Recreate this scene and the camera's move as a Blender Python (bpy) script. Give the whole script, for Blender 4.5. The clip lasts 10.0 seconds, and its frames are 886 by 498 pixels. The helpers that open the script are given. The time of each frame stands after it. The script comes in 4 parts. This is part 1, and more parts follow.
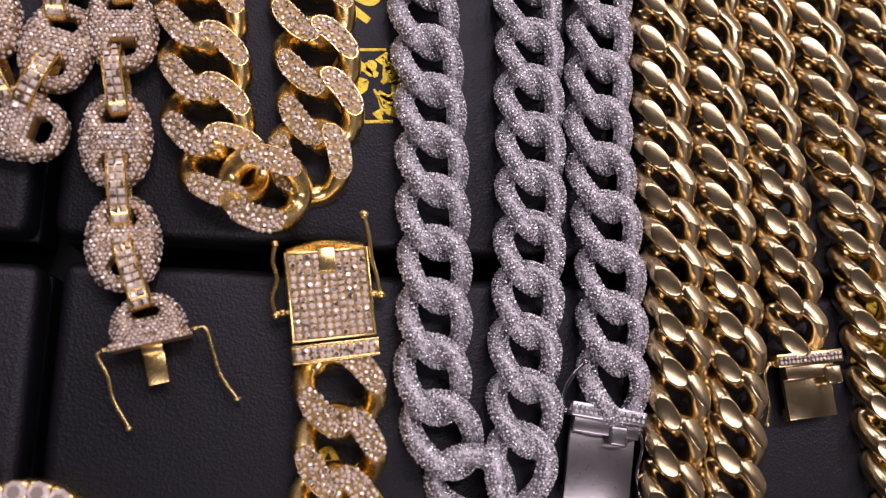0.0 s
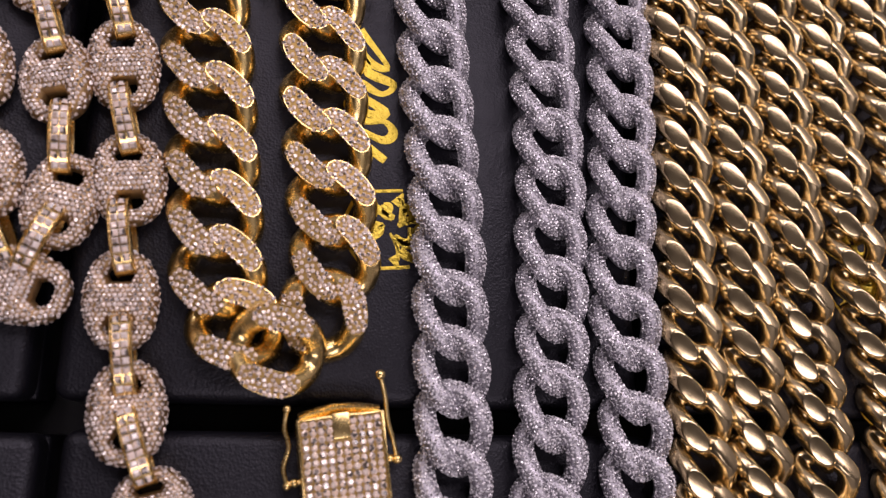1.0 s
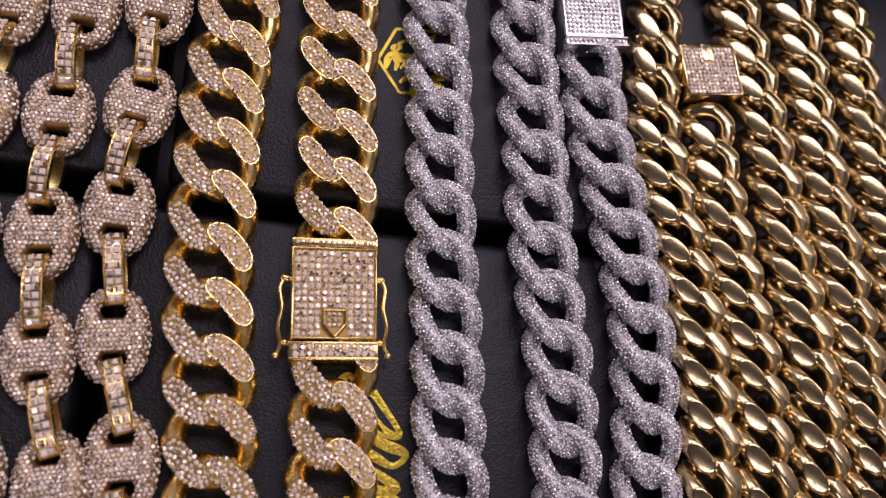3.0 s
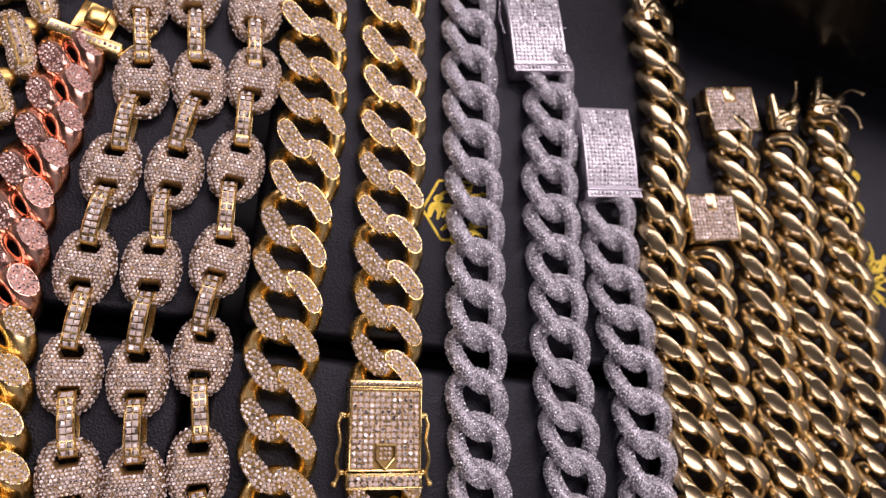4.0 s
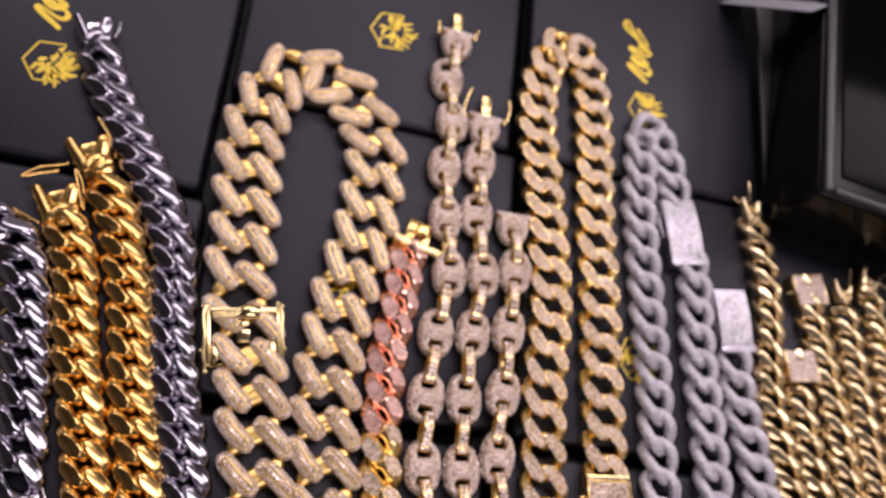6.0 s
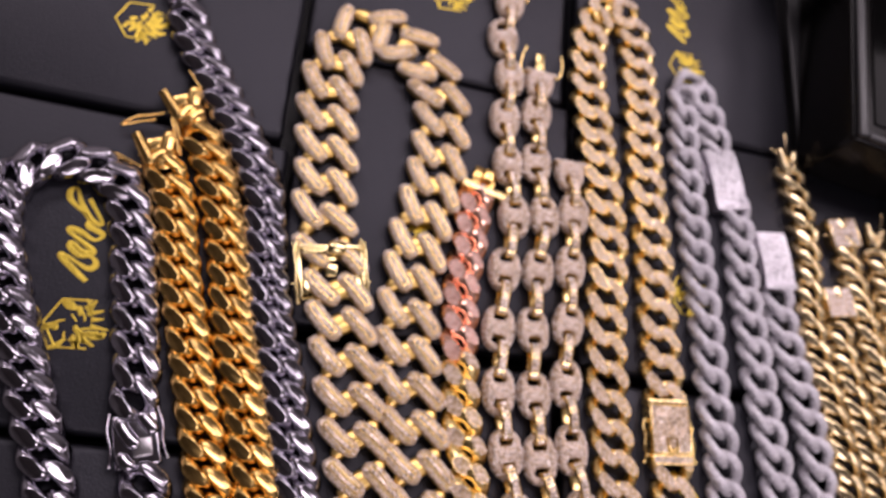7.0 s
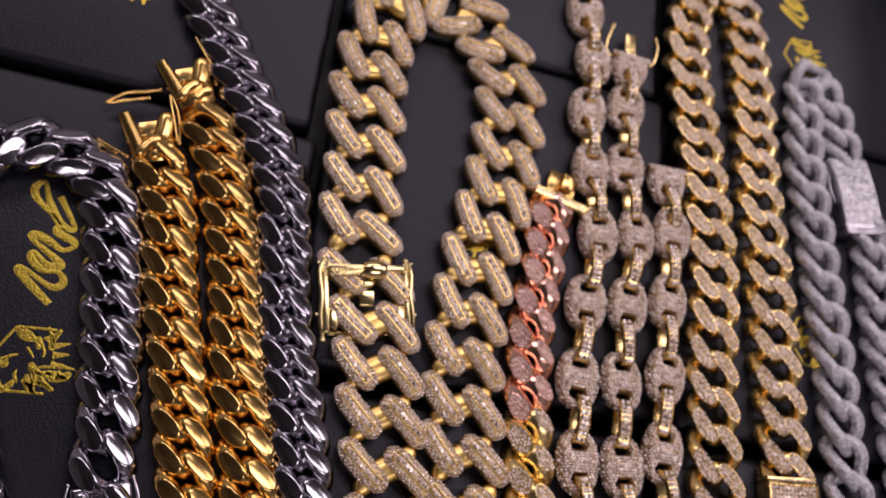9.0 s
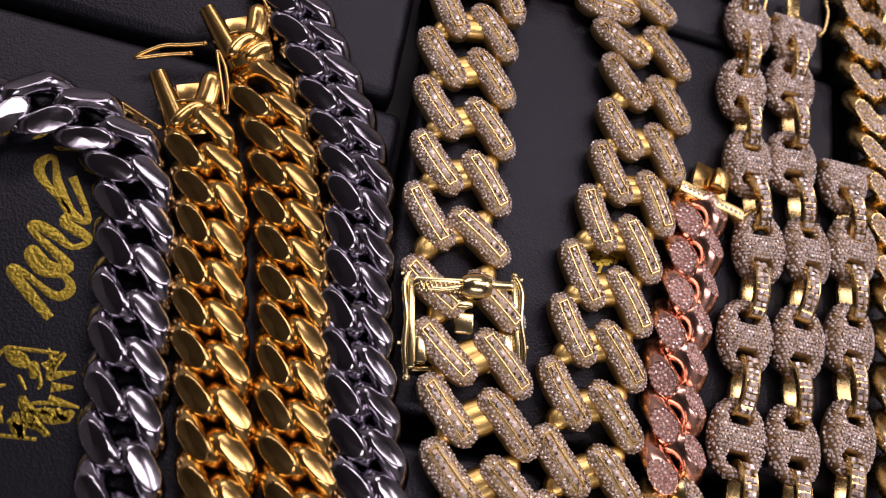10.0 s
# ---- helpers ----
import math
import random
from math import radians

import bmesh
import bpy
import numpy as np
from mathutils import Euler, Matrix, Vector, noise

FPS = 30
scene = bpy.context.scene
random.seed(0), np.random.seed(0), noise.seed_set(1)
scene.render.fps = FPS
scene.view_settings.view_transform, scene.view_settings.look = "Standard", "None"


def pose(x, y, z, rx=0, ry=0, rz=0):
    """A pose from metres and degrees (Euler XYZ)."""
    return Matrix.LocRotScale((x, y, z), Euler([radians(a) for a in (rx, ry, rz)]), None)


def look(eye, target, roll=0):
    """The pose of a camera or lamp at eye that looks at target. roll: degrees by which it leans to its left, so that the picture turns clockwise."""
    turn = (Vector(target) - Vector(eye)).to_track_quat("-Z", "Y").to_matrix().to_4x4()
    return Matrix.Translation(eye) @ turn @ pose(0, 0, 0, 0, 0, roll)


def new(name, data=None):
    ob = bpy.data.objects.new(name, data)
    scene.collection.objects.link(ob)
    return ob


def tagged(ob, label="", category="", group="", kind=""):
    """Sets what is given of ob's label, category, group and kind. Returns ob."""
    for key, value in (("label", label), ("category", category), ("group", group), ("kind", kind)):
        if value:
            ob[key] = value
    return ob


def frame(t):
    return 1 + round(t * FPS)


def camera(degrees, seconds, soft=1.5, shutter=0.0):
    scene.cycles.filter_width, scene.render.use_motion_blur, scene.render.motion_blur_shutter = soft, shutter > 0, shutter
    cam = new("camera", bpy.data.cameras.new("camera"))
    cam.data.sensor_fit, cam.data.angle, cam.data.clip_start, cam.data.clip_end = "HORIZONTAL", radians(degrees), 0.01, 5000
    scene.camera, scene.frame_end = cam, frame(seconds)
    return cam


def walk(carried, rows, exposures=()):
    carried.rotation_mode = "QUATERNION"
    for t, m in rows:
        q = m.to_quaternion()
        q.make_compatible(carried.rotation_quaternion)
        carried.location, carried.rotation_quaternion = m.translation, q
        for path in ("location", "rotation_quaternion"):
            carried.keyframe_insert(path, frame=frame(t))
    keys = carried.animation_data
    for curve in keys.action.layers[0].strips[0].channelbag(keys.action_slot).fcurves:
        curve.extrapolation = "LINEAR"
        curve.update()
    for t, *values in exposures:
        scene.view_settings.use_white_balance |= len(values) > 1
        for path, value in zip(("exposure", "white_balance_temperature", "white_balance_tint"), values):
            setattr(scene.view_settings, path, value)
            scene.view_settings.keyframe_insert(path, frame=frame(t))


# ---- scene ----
# camera and its walk
cam = camera(59.3, 10.0, soft=1.25)
# the lens keeps one near focus, so the higher views are soft
cam.data.dof.use_dof = True
cam.data.dof.focus_distance = 0.2
cam.data.dof.aperture_fstop = 13.0
PATH = [
    (0, (0.00634, 0.00574, 0.18216), (0.12293, 0.10182, -0.29447), 49.87),
    (0.5, (0.00258, 0.02012, 0.18066), (0.12395, 0.12637, -0.29261), 48.37),
    (1, (0.00142, 0.03687, 0.17921), (0.1229, 0.14923, -0.29261), 47.22),
    (1.5, (0.00179, 0.06012, 0.18137), (0.12092, 0.1804, -0.2891), 45.38),
    (2, (-0.00235, 0.07988, 0.18354), (0.11461, 0.20178, -0.28706), 45.30),
    (2.5, (-0.00228, 0.09872, 0.18401), (0.11179, 0.22115, -0.28715), 44.87),
    (3, (0.00061, 0.12061, 0.18952), (0.10985, 0.25112, -0.28062), 42.24),
    (3.2, (-0.00022, 0.12627, 0.19328), (0.11052, 0.2598, -0.27566), 42.28),
    (4.3, (-0.036, 0.15596, 0.23927), (0.07759, 0.28438, -0.23041), 45.68),
    (4.5, (-0.04889, 0.15625, 0.25042), (0.0657, 0.29478, -0.21613), 44.13),
    (5, (-0.09137, 0.16788, 0.28527), (0.02855, 0.31716, -0.17661), 44.49),
    (5.5, (-0.12047, 0.1619, 0.30201), (0.00282, 0.3215, -0.15551), 43.67),
    (6, (-0.14936, 0.14636, 0.3213), (-0.02477, 0.31518, -0.13255), 42.38),
    (7.3, (-0.19431, 0.10188, 0.324), (-0.06279, 0.27558, -0.12604), 41.93),
    (7.5, (-0.19966, 0.09857, 0.31394), (-0.06137, 0.27707, -0.13217), 42.70),
    (8, (-0.19464, 0.10279, 0.30567), (-0.05848, 0.28495, -0.13962), 41.86),
    (8.5, (-0.18898, 0.11916, 0.28128), (-0.05712, 0.2983, -0.16651), 42.30),
    (9, (-0.18006, 0.14193, 0.25325), (-0.06681, 0.31555, -0.20176), 40.31),
    (9.5, (-0.17667, 0.15824, 0.21827), (-0.07903, 0.33127, -0.24056), 37.95),
    (10, (-0.18629, 0.16446, 0.19095), (-0.09825, 0.33521, -0.27067), 36.88),
]
walk(cam, [(t, look(eye, target, roll)) for t, eye, target, roll in PATH], exposures=[(0.0, 0.0), (3.2, -0.08), (4.5, 0.1), (5.0, 0.26), (6.0, 0.38), (7.5, 0.46), (8.0, 0.41), (8.5, 0.12), (9.0, -0.12), (10.0, -0.16)])
from mathutils.bvhtree import BVHTree

# ---------------------------------------------------------------- world, room light
MM = 0.001
TAU = 2 * math.pi
rng = np.random.default_rng(7)

world = bpy.data.worlds.new("world")
scene.world = world
world.use_nodes = True
world.node_tree.nodes["Background"].inputs[0].default_value = (0.55, 0.55, 0.62, 1)
world.node_tree.nodes["Background"].inputs[1].default_value = 0.02


def ceiling_lamp(x, y, z, sx, sy, power, colour):
    """One rectangular ceiling luminaire: the lamp of the room."""
    data = bpy.data.lights.new("ceiling_lamp", "AREA")
    data.shape, data.size, data.size_y = "RECTANGLE", sx, sy
    data.energy, data.color = power, colour
    ob = new("ceiling_lamp", data)
    ob.matrix_world = pose(x, y, z)
    return ob


WARM = (1.0, 0.85, 0.925)
LAMPS = [(0.45, 0.85, 1.55, 1.3, 0.55, 14, WARM),
         (-1.35, 2.0, 1.55, 0.6, 1.2, 15, WARM),
         (0.3, -1.1, 1.55, 1.4, 0.55, 15, WARM),
         (-0.2, 2.1, 1.55, 1.8, 0.6, 15, WARM),
         (1.75, 1.1, 1.55, 0.5, 1.4, 15, WARM)]
for row in LAMPS:
    ceiling_lamp(*row)

# ---------------------------------------------------------------- materials


def material(name, base, rough, metal=0.0, grain=0.0, grain_size=1.0, vary=0.1, stain_size=20.0, rough_vary=0.06,
             island=0.0, ior=1.5, coat=0.0):
    """A surface with colour and roughness varied at two scales and a fine bump; sizes in millimetres."""
    m = bpy.data.materials.new(name)
    m.use_nodes = True
    nt = m.node_tree
    nodes, links = nt.nodes, nt.links
    bsdf = nodes["Principled BSDF"]
    bsdf.inputs["Metallic"].default_value = metal
    bsdf.inputs["IOR"].default_value = ior
    bsdf.inputs["Coat Weight"].default_value = coat
    coords = nodes.new("ShaderNodeTexCoord")
    big = nodes.new("ShaderNodeTexNoise")
    big.inputs["Scale"].default_value = 1000.0 / stain_size
    big.inputs["Detail"].default_value = 5
    links.new(coords.outputs["Object"], big.inputs["Vector"])
    fine = nodes.new("ShaderNodeTexNoise")
    fine.inputs["Scale"].default_value = 1000.0 / grain_size
    fine.inputs["Detail"].default_value = 3
    links.new(coords.outputs["Object"], fine.inputs["Vector"])
    mixed = nodes.new("ShaderNodeMix")
    mixed.data_type = "RGBA"
    dark = [c * (1 - vary) for c in base]
    light = [min(1, c * (1 + vary)) for c in base]
    mixed.inputs["A"].default_value = (*dark, 1)
    mixed.inputs["B"].default_value = (*light, 1)
    links.new(big.outputs["Fac"], mixed.inputs["Factor"])
    colour = mixed.outputs["Result"]
    if island:
        geo = nodes.new("ShaderNodeNewGeometry")
        ramp = nodes.new("ShaderNodeMapRange")
        ramp.inputs["To Min"].default_value = 1 - island
        ramp.inputs["To Max"].default_value = 1.0
        links.new(geo.outputs["Random Per Island"], ramp.inputs["Value"])
        times = nodes.new("ShaderNodeVectorMath")
        times.operation = "SCALE"
        links.new(colour, times.inputs[0])
        links.new(ramp.outputs["Result"], times.inputs["Scale"])
        colour = times.outputs["Vector"]
    links.new(colour, bsdf.inputs["Base Color"])
    rr = nodes.new("ShaderNodeMapRange")
    rr.inputs["To Min"].default_value = max(0.02, rough - rough_vary)
    rr.inputs["To Max"].default_value = rough + rough_vary
    links.new(fine.outputs["Fac"], rr.inputs["Value"])
    links.new(rr.outputs["Result"], bsdf.inputs["Roughness"])
    if grain:
        bump = nodes.new("ShaderNodeBump")
        bump.inputs["Strength"].default_value = grain
        bump.inputs["Distance"].default_value = 0.0003
        links.new(fine.outputs["Fac"], bump.inputs["Height"])
        links.new(bump.outputs["Normal"], bsdf.inputs["Normal"])
    return m


def leather(name, base, rough):
    """Black leatherette: pebbled grain from small cells, faint scuffs."""
    m = material(name, base, rough, grain=0.0, vary=0.25, stain_size=60, grain_size=3, rough_vary=0.07)
    nt = m.node_tree
    nt.nodes["Principled BSDF"].inputs["Specular IOR Level"].default_value = 0.42
    nt.nodes["Principled BSDF"].inputs["Specular Tint"].default_value = (0.88, 0.88, 1.0, 1.0)
    coords = nt.nodes["Texture Coordinate"]
    cells = nt.nodes.new("ShaderNodeTexVoronoi")
    cells.inputs["Scale"].default_value = 1000 / 0.6
    nt.links.new(coords.outputs["Object"], cells.inputs["Vector"])
    wrinkle = nt.nodes.new("ShaderNodeTexNoise")
    wrinkle.inputs["Scale"].default_value = 1000 / 1.0
    wrinkle.inputs["Detail"].default_value = 6
    nt.links.new(coords.outputs["Object"], wrinkle.inputs["Vector"])
    both = nt.nodes.new("ShaderNodeMath")
    both.operation = "ADD"
    nt.links.new(cells.outputs["Distance"], both.inputs[0])
    nt.links.new(wrinkle.outputs["Fac"], both.inputs[1])
    bump = nt.nodes.new("ShaderNodeBump")
    bump.inputs["Strength"].default_value = 0.32
    bump.inputs["Distance"].default_value = 0.0003
    nt.links.new(both.outputs[0], bump.inputs["Height"])
    nt.links.new(bump.outputs["Normal"], nt.nodes["Principled BSDF"].inputs["Normal"])
    return m


GOLD = material("yellow_gold", (0.93, 0.70, 0.30), 0.26, 1.0, grain=0.05, grain_size=1.2, vary=0.06)
CORE_GOLD = material("satin_gold", (0.82, 0.57, 0.19), 0.36, 1.0, grain=0.1, grain_size=0.8, vary=0.08)
GOLD24 = material("deep_gold", (0.74, 0.48, 0.165), 0.2, 1.0, grain=0.04, grain_size=1.5, vary=0.06)
CHAMPAGNE = material("pale_gold", (0.75, 0.60, 0.355), 0.22, 1.0, grain=0.05, grain_size=1.5, vary=0.06)
STEEL = material("polished_steel", (0.40, 0.38, 0.43), 0.14, 1.0, grain=0.04, grain_size=1.5, vary=0.06)
SETTING = material("white_stone_setting", (0.50, 0.48, 0.53), 0.45, 1.0, grain=0.1, grain_size=0.6, vary=0.08)
SILVER = material("white_metal", (0.58, 0.55, 0.60), 0.3, 1.0, grain=0.1, grain_size=0.6, vary=0.08)
ROSE = material("rose_gold", (0.95, 0.56, 0.42), 0.2, 1.0, grain=0.05, grain_size=1.2, vary=0.06)
# seats under the stones: metal colours darkened to paint shade into the gaps
SEAT_GOLD = material("darkened_gold_setting", (0.42, 0.28, 0.10), 0.5, 1.0, grain=0.2, grain_size=0.5, vary=0.15)
SEAT_PALE = material("darkened_pale_setting", (0.46, 0.31, 0.15), 0.55, 1.0, grain=0.2, grain_size=0.5, vary=0.15)
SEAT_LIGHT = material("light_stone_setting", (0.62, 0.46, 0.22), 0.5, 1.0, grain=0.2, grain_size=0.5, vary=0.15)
SEAT_ROSE = material("darkened_rose_setting", (0.60, 0.34, 0.27), 0.5, 1.0, grain=0.2, grain_size=0.5, vary=0.15)


def cut_stone(name, warm, cool, rough=0.18, metal=0.1, low=0.14):
    """Clear cut stones: sparkle is painted into the colour, every facet set between dark and bright and between two
    faint tints.
    """
    m = bpy.data.materials.new(name)
    m.use_nodes = True
    nodes, links = m.node_tree.nodes, m.node_tree.links
    bsdf = nodes["Principled BSDF"]
    for key, value in (("Metallic", metal), ("Roughness", rough), ("IOR", 2.2)):
        bsdf.inputs[key].default_value = value
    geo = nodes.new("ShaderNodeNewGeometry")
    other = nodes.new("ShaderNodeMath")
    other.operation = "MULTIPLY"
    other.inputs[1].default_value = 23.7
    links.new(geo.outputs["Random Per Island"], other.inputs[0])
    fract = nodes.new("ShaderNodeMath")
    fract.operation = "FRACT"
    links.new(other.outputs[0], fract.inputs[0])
    tint = nodes.new("ShaderNodeMix")
    tint.data_type = "RGBA"
    tint.inputs["A"].default_value = (*warm, 1)
    tint.inputs["B"].default_value = (*cool, 1)
    links.new(fract.outputs[0], tint.inputs["Factor"])
    # random dark-to-bright per facet stands in for reflected glints
    sparkle_tone = nodes.new("ShaderNodeMapRange")
    sparkle_tone.inputs["From Min"].default_value = 0.1
    sparkle_tone.inputs["From Max"].default_value = 0.42
    sparkle_tone.inputs["To Min"].default_value = low
    sparkle_tone.inputs["To Max"].default_value = 1.0
    links.new(geo.outputs["Random Per Island"], sparkle_tone.inputs["Value"])
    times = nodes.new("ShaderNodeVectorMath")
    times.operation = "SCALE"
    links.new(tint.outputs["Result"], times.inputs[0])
    links.new(sparkle_tone.outputs["Result"], times.inputs["Scale"])
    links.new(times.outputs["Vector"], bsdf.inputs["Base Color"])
    return m


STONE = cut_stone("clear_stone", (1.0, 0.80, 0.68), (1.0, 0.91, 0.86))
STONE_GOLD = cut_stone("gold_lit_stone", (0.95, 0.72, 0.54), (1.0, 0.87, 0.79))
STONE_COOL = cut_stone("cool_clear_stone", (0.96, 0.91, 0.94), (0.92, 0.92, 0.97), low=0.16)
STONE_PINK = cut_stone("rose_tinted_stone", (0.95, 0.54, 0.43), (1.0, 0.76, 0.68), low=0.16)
LEATHER = leather("black_leatherette", (0.004, 0.004, 0.0062), 0.47)
FOIL = material("gold_foil", (0.56, 0.415, 0.06), 0.33, 1.0, grain=0.9, grain_size=0.8, vary=0.2, stain_size=5)
LACQUER = material("black_lacquer", (0.004, 0.0035, 0.0035), 0.2, vary=0.2, stain_size=40, ior=1.22)
DARK_GLASS = material("dark_glass", (0.002, 0.002, 0.002), 0.12, vary=0.2, stain_size=40, ior=1.12)
TRIM = material("grey_edge_trim", (0.012, 0.012, 0.014), 0.4, vary=0.1, stain_size=30)
PAPER = material("white_card", (0.26, 0.26, 0.29), 0.7, grain=0.1, grain_size=0.5, vary=0.04)
COUNTER = material("black_counter", (0.015, 0.015, 0.017), 0.5, vary=0.2, stain_size=80)
PLASTER = material("wall_paint", (0.30, 0.29, 0.29), 0.8, grain=0.2, grain_size=3, vary=0.06, stain_size=300)
CEILING = material("ceiling_paint", (0.32, 0.31, 0.31), 0.85, grain=0.2, grain_size=3, vary=0.05, stain_size=300)
FLOORING = material("dark_floor", (0.08, 0.07, 0.065), 0.5, grain=0.1, grain_size=4, vary=0.15, stain_size=200)

# ---------------------------------------------------------------- mesh helpers (local sizes in millimetres)


def finish(bm, name, mats, smooth=40):
    """A mesh in metres from a bmesh in millimetres; edges sharper than the given angle stay crisp."""
    bmesh.ops.scale(bm, vec=(MM, MM, MM), verts=bm.verts)
    bmesh.ops.recalc_face_normals(bm, faces=bm.faces)
    me = bpy.data.meshes.new(name)
    bm.to_mesh(me)
    bm.free()
    for m in mats:
        me.materials.append(m)
    if smooth:
        me.polygons.foreach_set("use_smooth", [True] * len(me.polygons))
        me.set_sharp_from_angle(angle=radians(smooth))
    return me


def part(name, me, parent, m=None, label="", kind=""):
    """Links a mesh as one part under a thing or a part."""
    ob = new(name, me)
    ob.parent = parent
    if m is not None:
        ob.matrix_basis = m
    return tagged(ob, label=label, kind=kind)


def thing(name, at, label, category, group=""):
    ob = new(name)
    ob.empty_display_size = 0.005
    ob.matrix_basis = at
    return tagged(ob, label=label, category=category, group=group)


def mm_pose(x, y, z=0.0, turn=0.0, rx=0.0, ry=0.0):
    return pose(x * MM, y * MM, z * MM, rx, ry, turn)


def sweep(bm, centre, section, closed=True, cap=True, flat_up=True):
    """Sweeps closed sections along centre points. section(i) gives offsets (sideways, up) round the point."""
    centre = np.asarray(centre, float)
    n = len(centre)
    if closed:
        tang = np.roll(centre, -1, 0) - np.roll(centre, 1, 0)
    else:
        tang = np.gradient(centre, axis=0)
    tang /= np.linalg.norm(tang, axis=1)[:, None]
    rings = []
    ref = np.array([0, 0, 1.0])
    for i in range(n):
        up = ref - tang[i] * (ref @ tang[i])
        if np.linalg.norm(up) < 0.05:
            up = np.array([1.0, 0, 0]) - tang[i] * tang[i][0]
        up /= np.linalg.norm(up)
        side = np.cross(tang[i], up)
        if not flat_up:
            ref = up
        rings.append([bm.verts.new(centre[i] + side * s + up * u) for s, u in section(i)])
    k = len(rings[0])
    for i in range(n if closed else n - 1):
        a, b = rings[i], rings[(i + 1) % n]
        for j in range(k):
            bm.faces.new((a[j], a[(j + 1) % k], b[(j + 1) % k], b[j]))
    if not closed and cap:
        bm.faces.new(rings[0])
        bm.faces.new(list(reversed(rings[-1])))
    return rings


def round_section(w, h, n=12, power=2.0):
    out = []
    for j in range(n):
        c, s = math.cos(TAU * j / n), math.sin(TAU * j / n)
        out.append((w * math.copysign(abs(c) ** (2 / power), c), h * math.copysign(abs(s) ** (2 / power), s)))
    return out


def wire(bm, pts, r, n=8, tip=0.0):
    """A bent wire through the points, with a small ball at its end if tip is given."""
    path = smooth_path(pts, 5)
    sec = round_section(r, r, n)
    sweep(bm, path, lambda i: sec, closed=False, flat_up=False)
    if tip:
        for p in (path[0], path[-1]):
            bmesh.ops.create_icosphere(bm, subdivisions=2, radius=tip, matrix=Matrix.Translation(Vector(p)))


def smooth_path(pts, steps):
    """Catmull-Rom points through the given ones."""
    p = np.asarray(pts, float)
    p = np.vstack([2 * p[0] - p[1], p, 2 * p[-1] - p[-2]])
    out = []
    for i in range(1, len(p) - 2):
        a, b, c, d = p[i - 1], p[i], p[i + 1], p[i + 2]
        for k in range(steps):
            t = k / steps
            out.append(0.5 * (2 * b + (c - a) * t + (2 * a - 5 * b + 4 * c - d) * t * t + (3 * b - a - 3 * c + d) * t ** 3))
    out.append(p[-2])
    return np.array(out)


def slab(bm, x0, x1, y0, y1, z0, z1, bevel=0.4, m=None, seg=2):
    """A box with rounded edges."""
    ret = bmesh.ops.create_cube(bm, size=1.0)
    vs = ret["verts"]
    bmesh.ops.scale(bm, vec=(x1 - x0, y1 - y0, z1 - z0), verts=vs)
    bmesh.ops.translate(bm, vec=((x0 + x1) / 2, (y0 + y1) / 2, (z0 + z1) / 2), verts=vs)
    if m is not None:
        bmesh.ops.transform(bm, matrix=m, verts=vs)
    if bevel:
        edges = {e for v in vs for e in v.link_edges}
        bmesh.ops.bevel(bm, geom=list(edges), offset=bevel, segments=seg, affect="EDGES", profile=0.5)


def stones_mesh(name, spots, mat, sides=6, seed=1, tilt=0.10, aligned=False):
    """Cut stones at spots (place, normal, radius): faceted crowns with a table, each tilted a little."""
    r = np.random.default_rng(seed)
    verts, faces = [], []
    for p, nrm, rad in spots:
        nrm = np.asarray(nrm, float) + r.normal(0, tilt, 3)
        nrm /= np.linalg.norm(nrm)
        a = np.cross(nrm, (0.31, 0.77, 0.55))
        a /= np.linalg.norm(a)
        b = np.cross(nrm, a)
        ph = r.uniform(0, TAU)
        if aligned:
            b = np.cross(nrm, (1.0, 0, 0))
            b /= np.linalg.norm(b)
            a = np.cross(b, nrm)
            ph = math.pi / sides
        turns = [ph + TAU * j / sides for j in range(sides + 1)]
        low = [tuple((np.asarray(p) + nrm * 0.16 * rad + (a * math.cos(w) + b * math.sin(w)) * 0.97 * rad) * MM) for w in turns]
        top = [tuple((np.asarray(p) + nrm * 0.52 * rad + (a * math.cos(w) + b * math.sin(w)) * 0.55 * rad) * MM) for w in turns]
        # facets share no corners, so each takes its own painted brightness
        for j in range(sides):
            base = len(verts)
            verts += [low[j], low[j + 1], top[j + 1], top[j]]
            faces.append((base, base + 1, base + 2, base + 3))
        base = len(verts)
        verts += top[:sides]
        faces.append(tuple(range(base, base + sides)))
    me = bpy.data.meshes.new(name)
    me.from_pydata([tuple(v) for v in verts], [], faces)
    me.materials.append(mat)
    return me


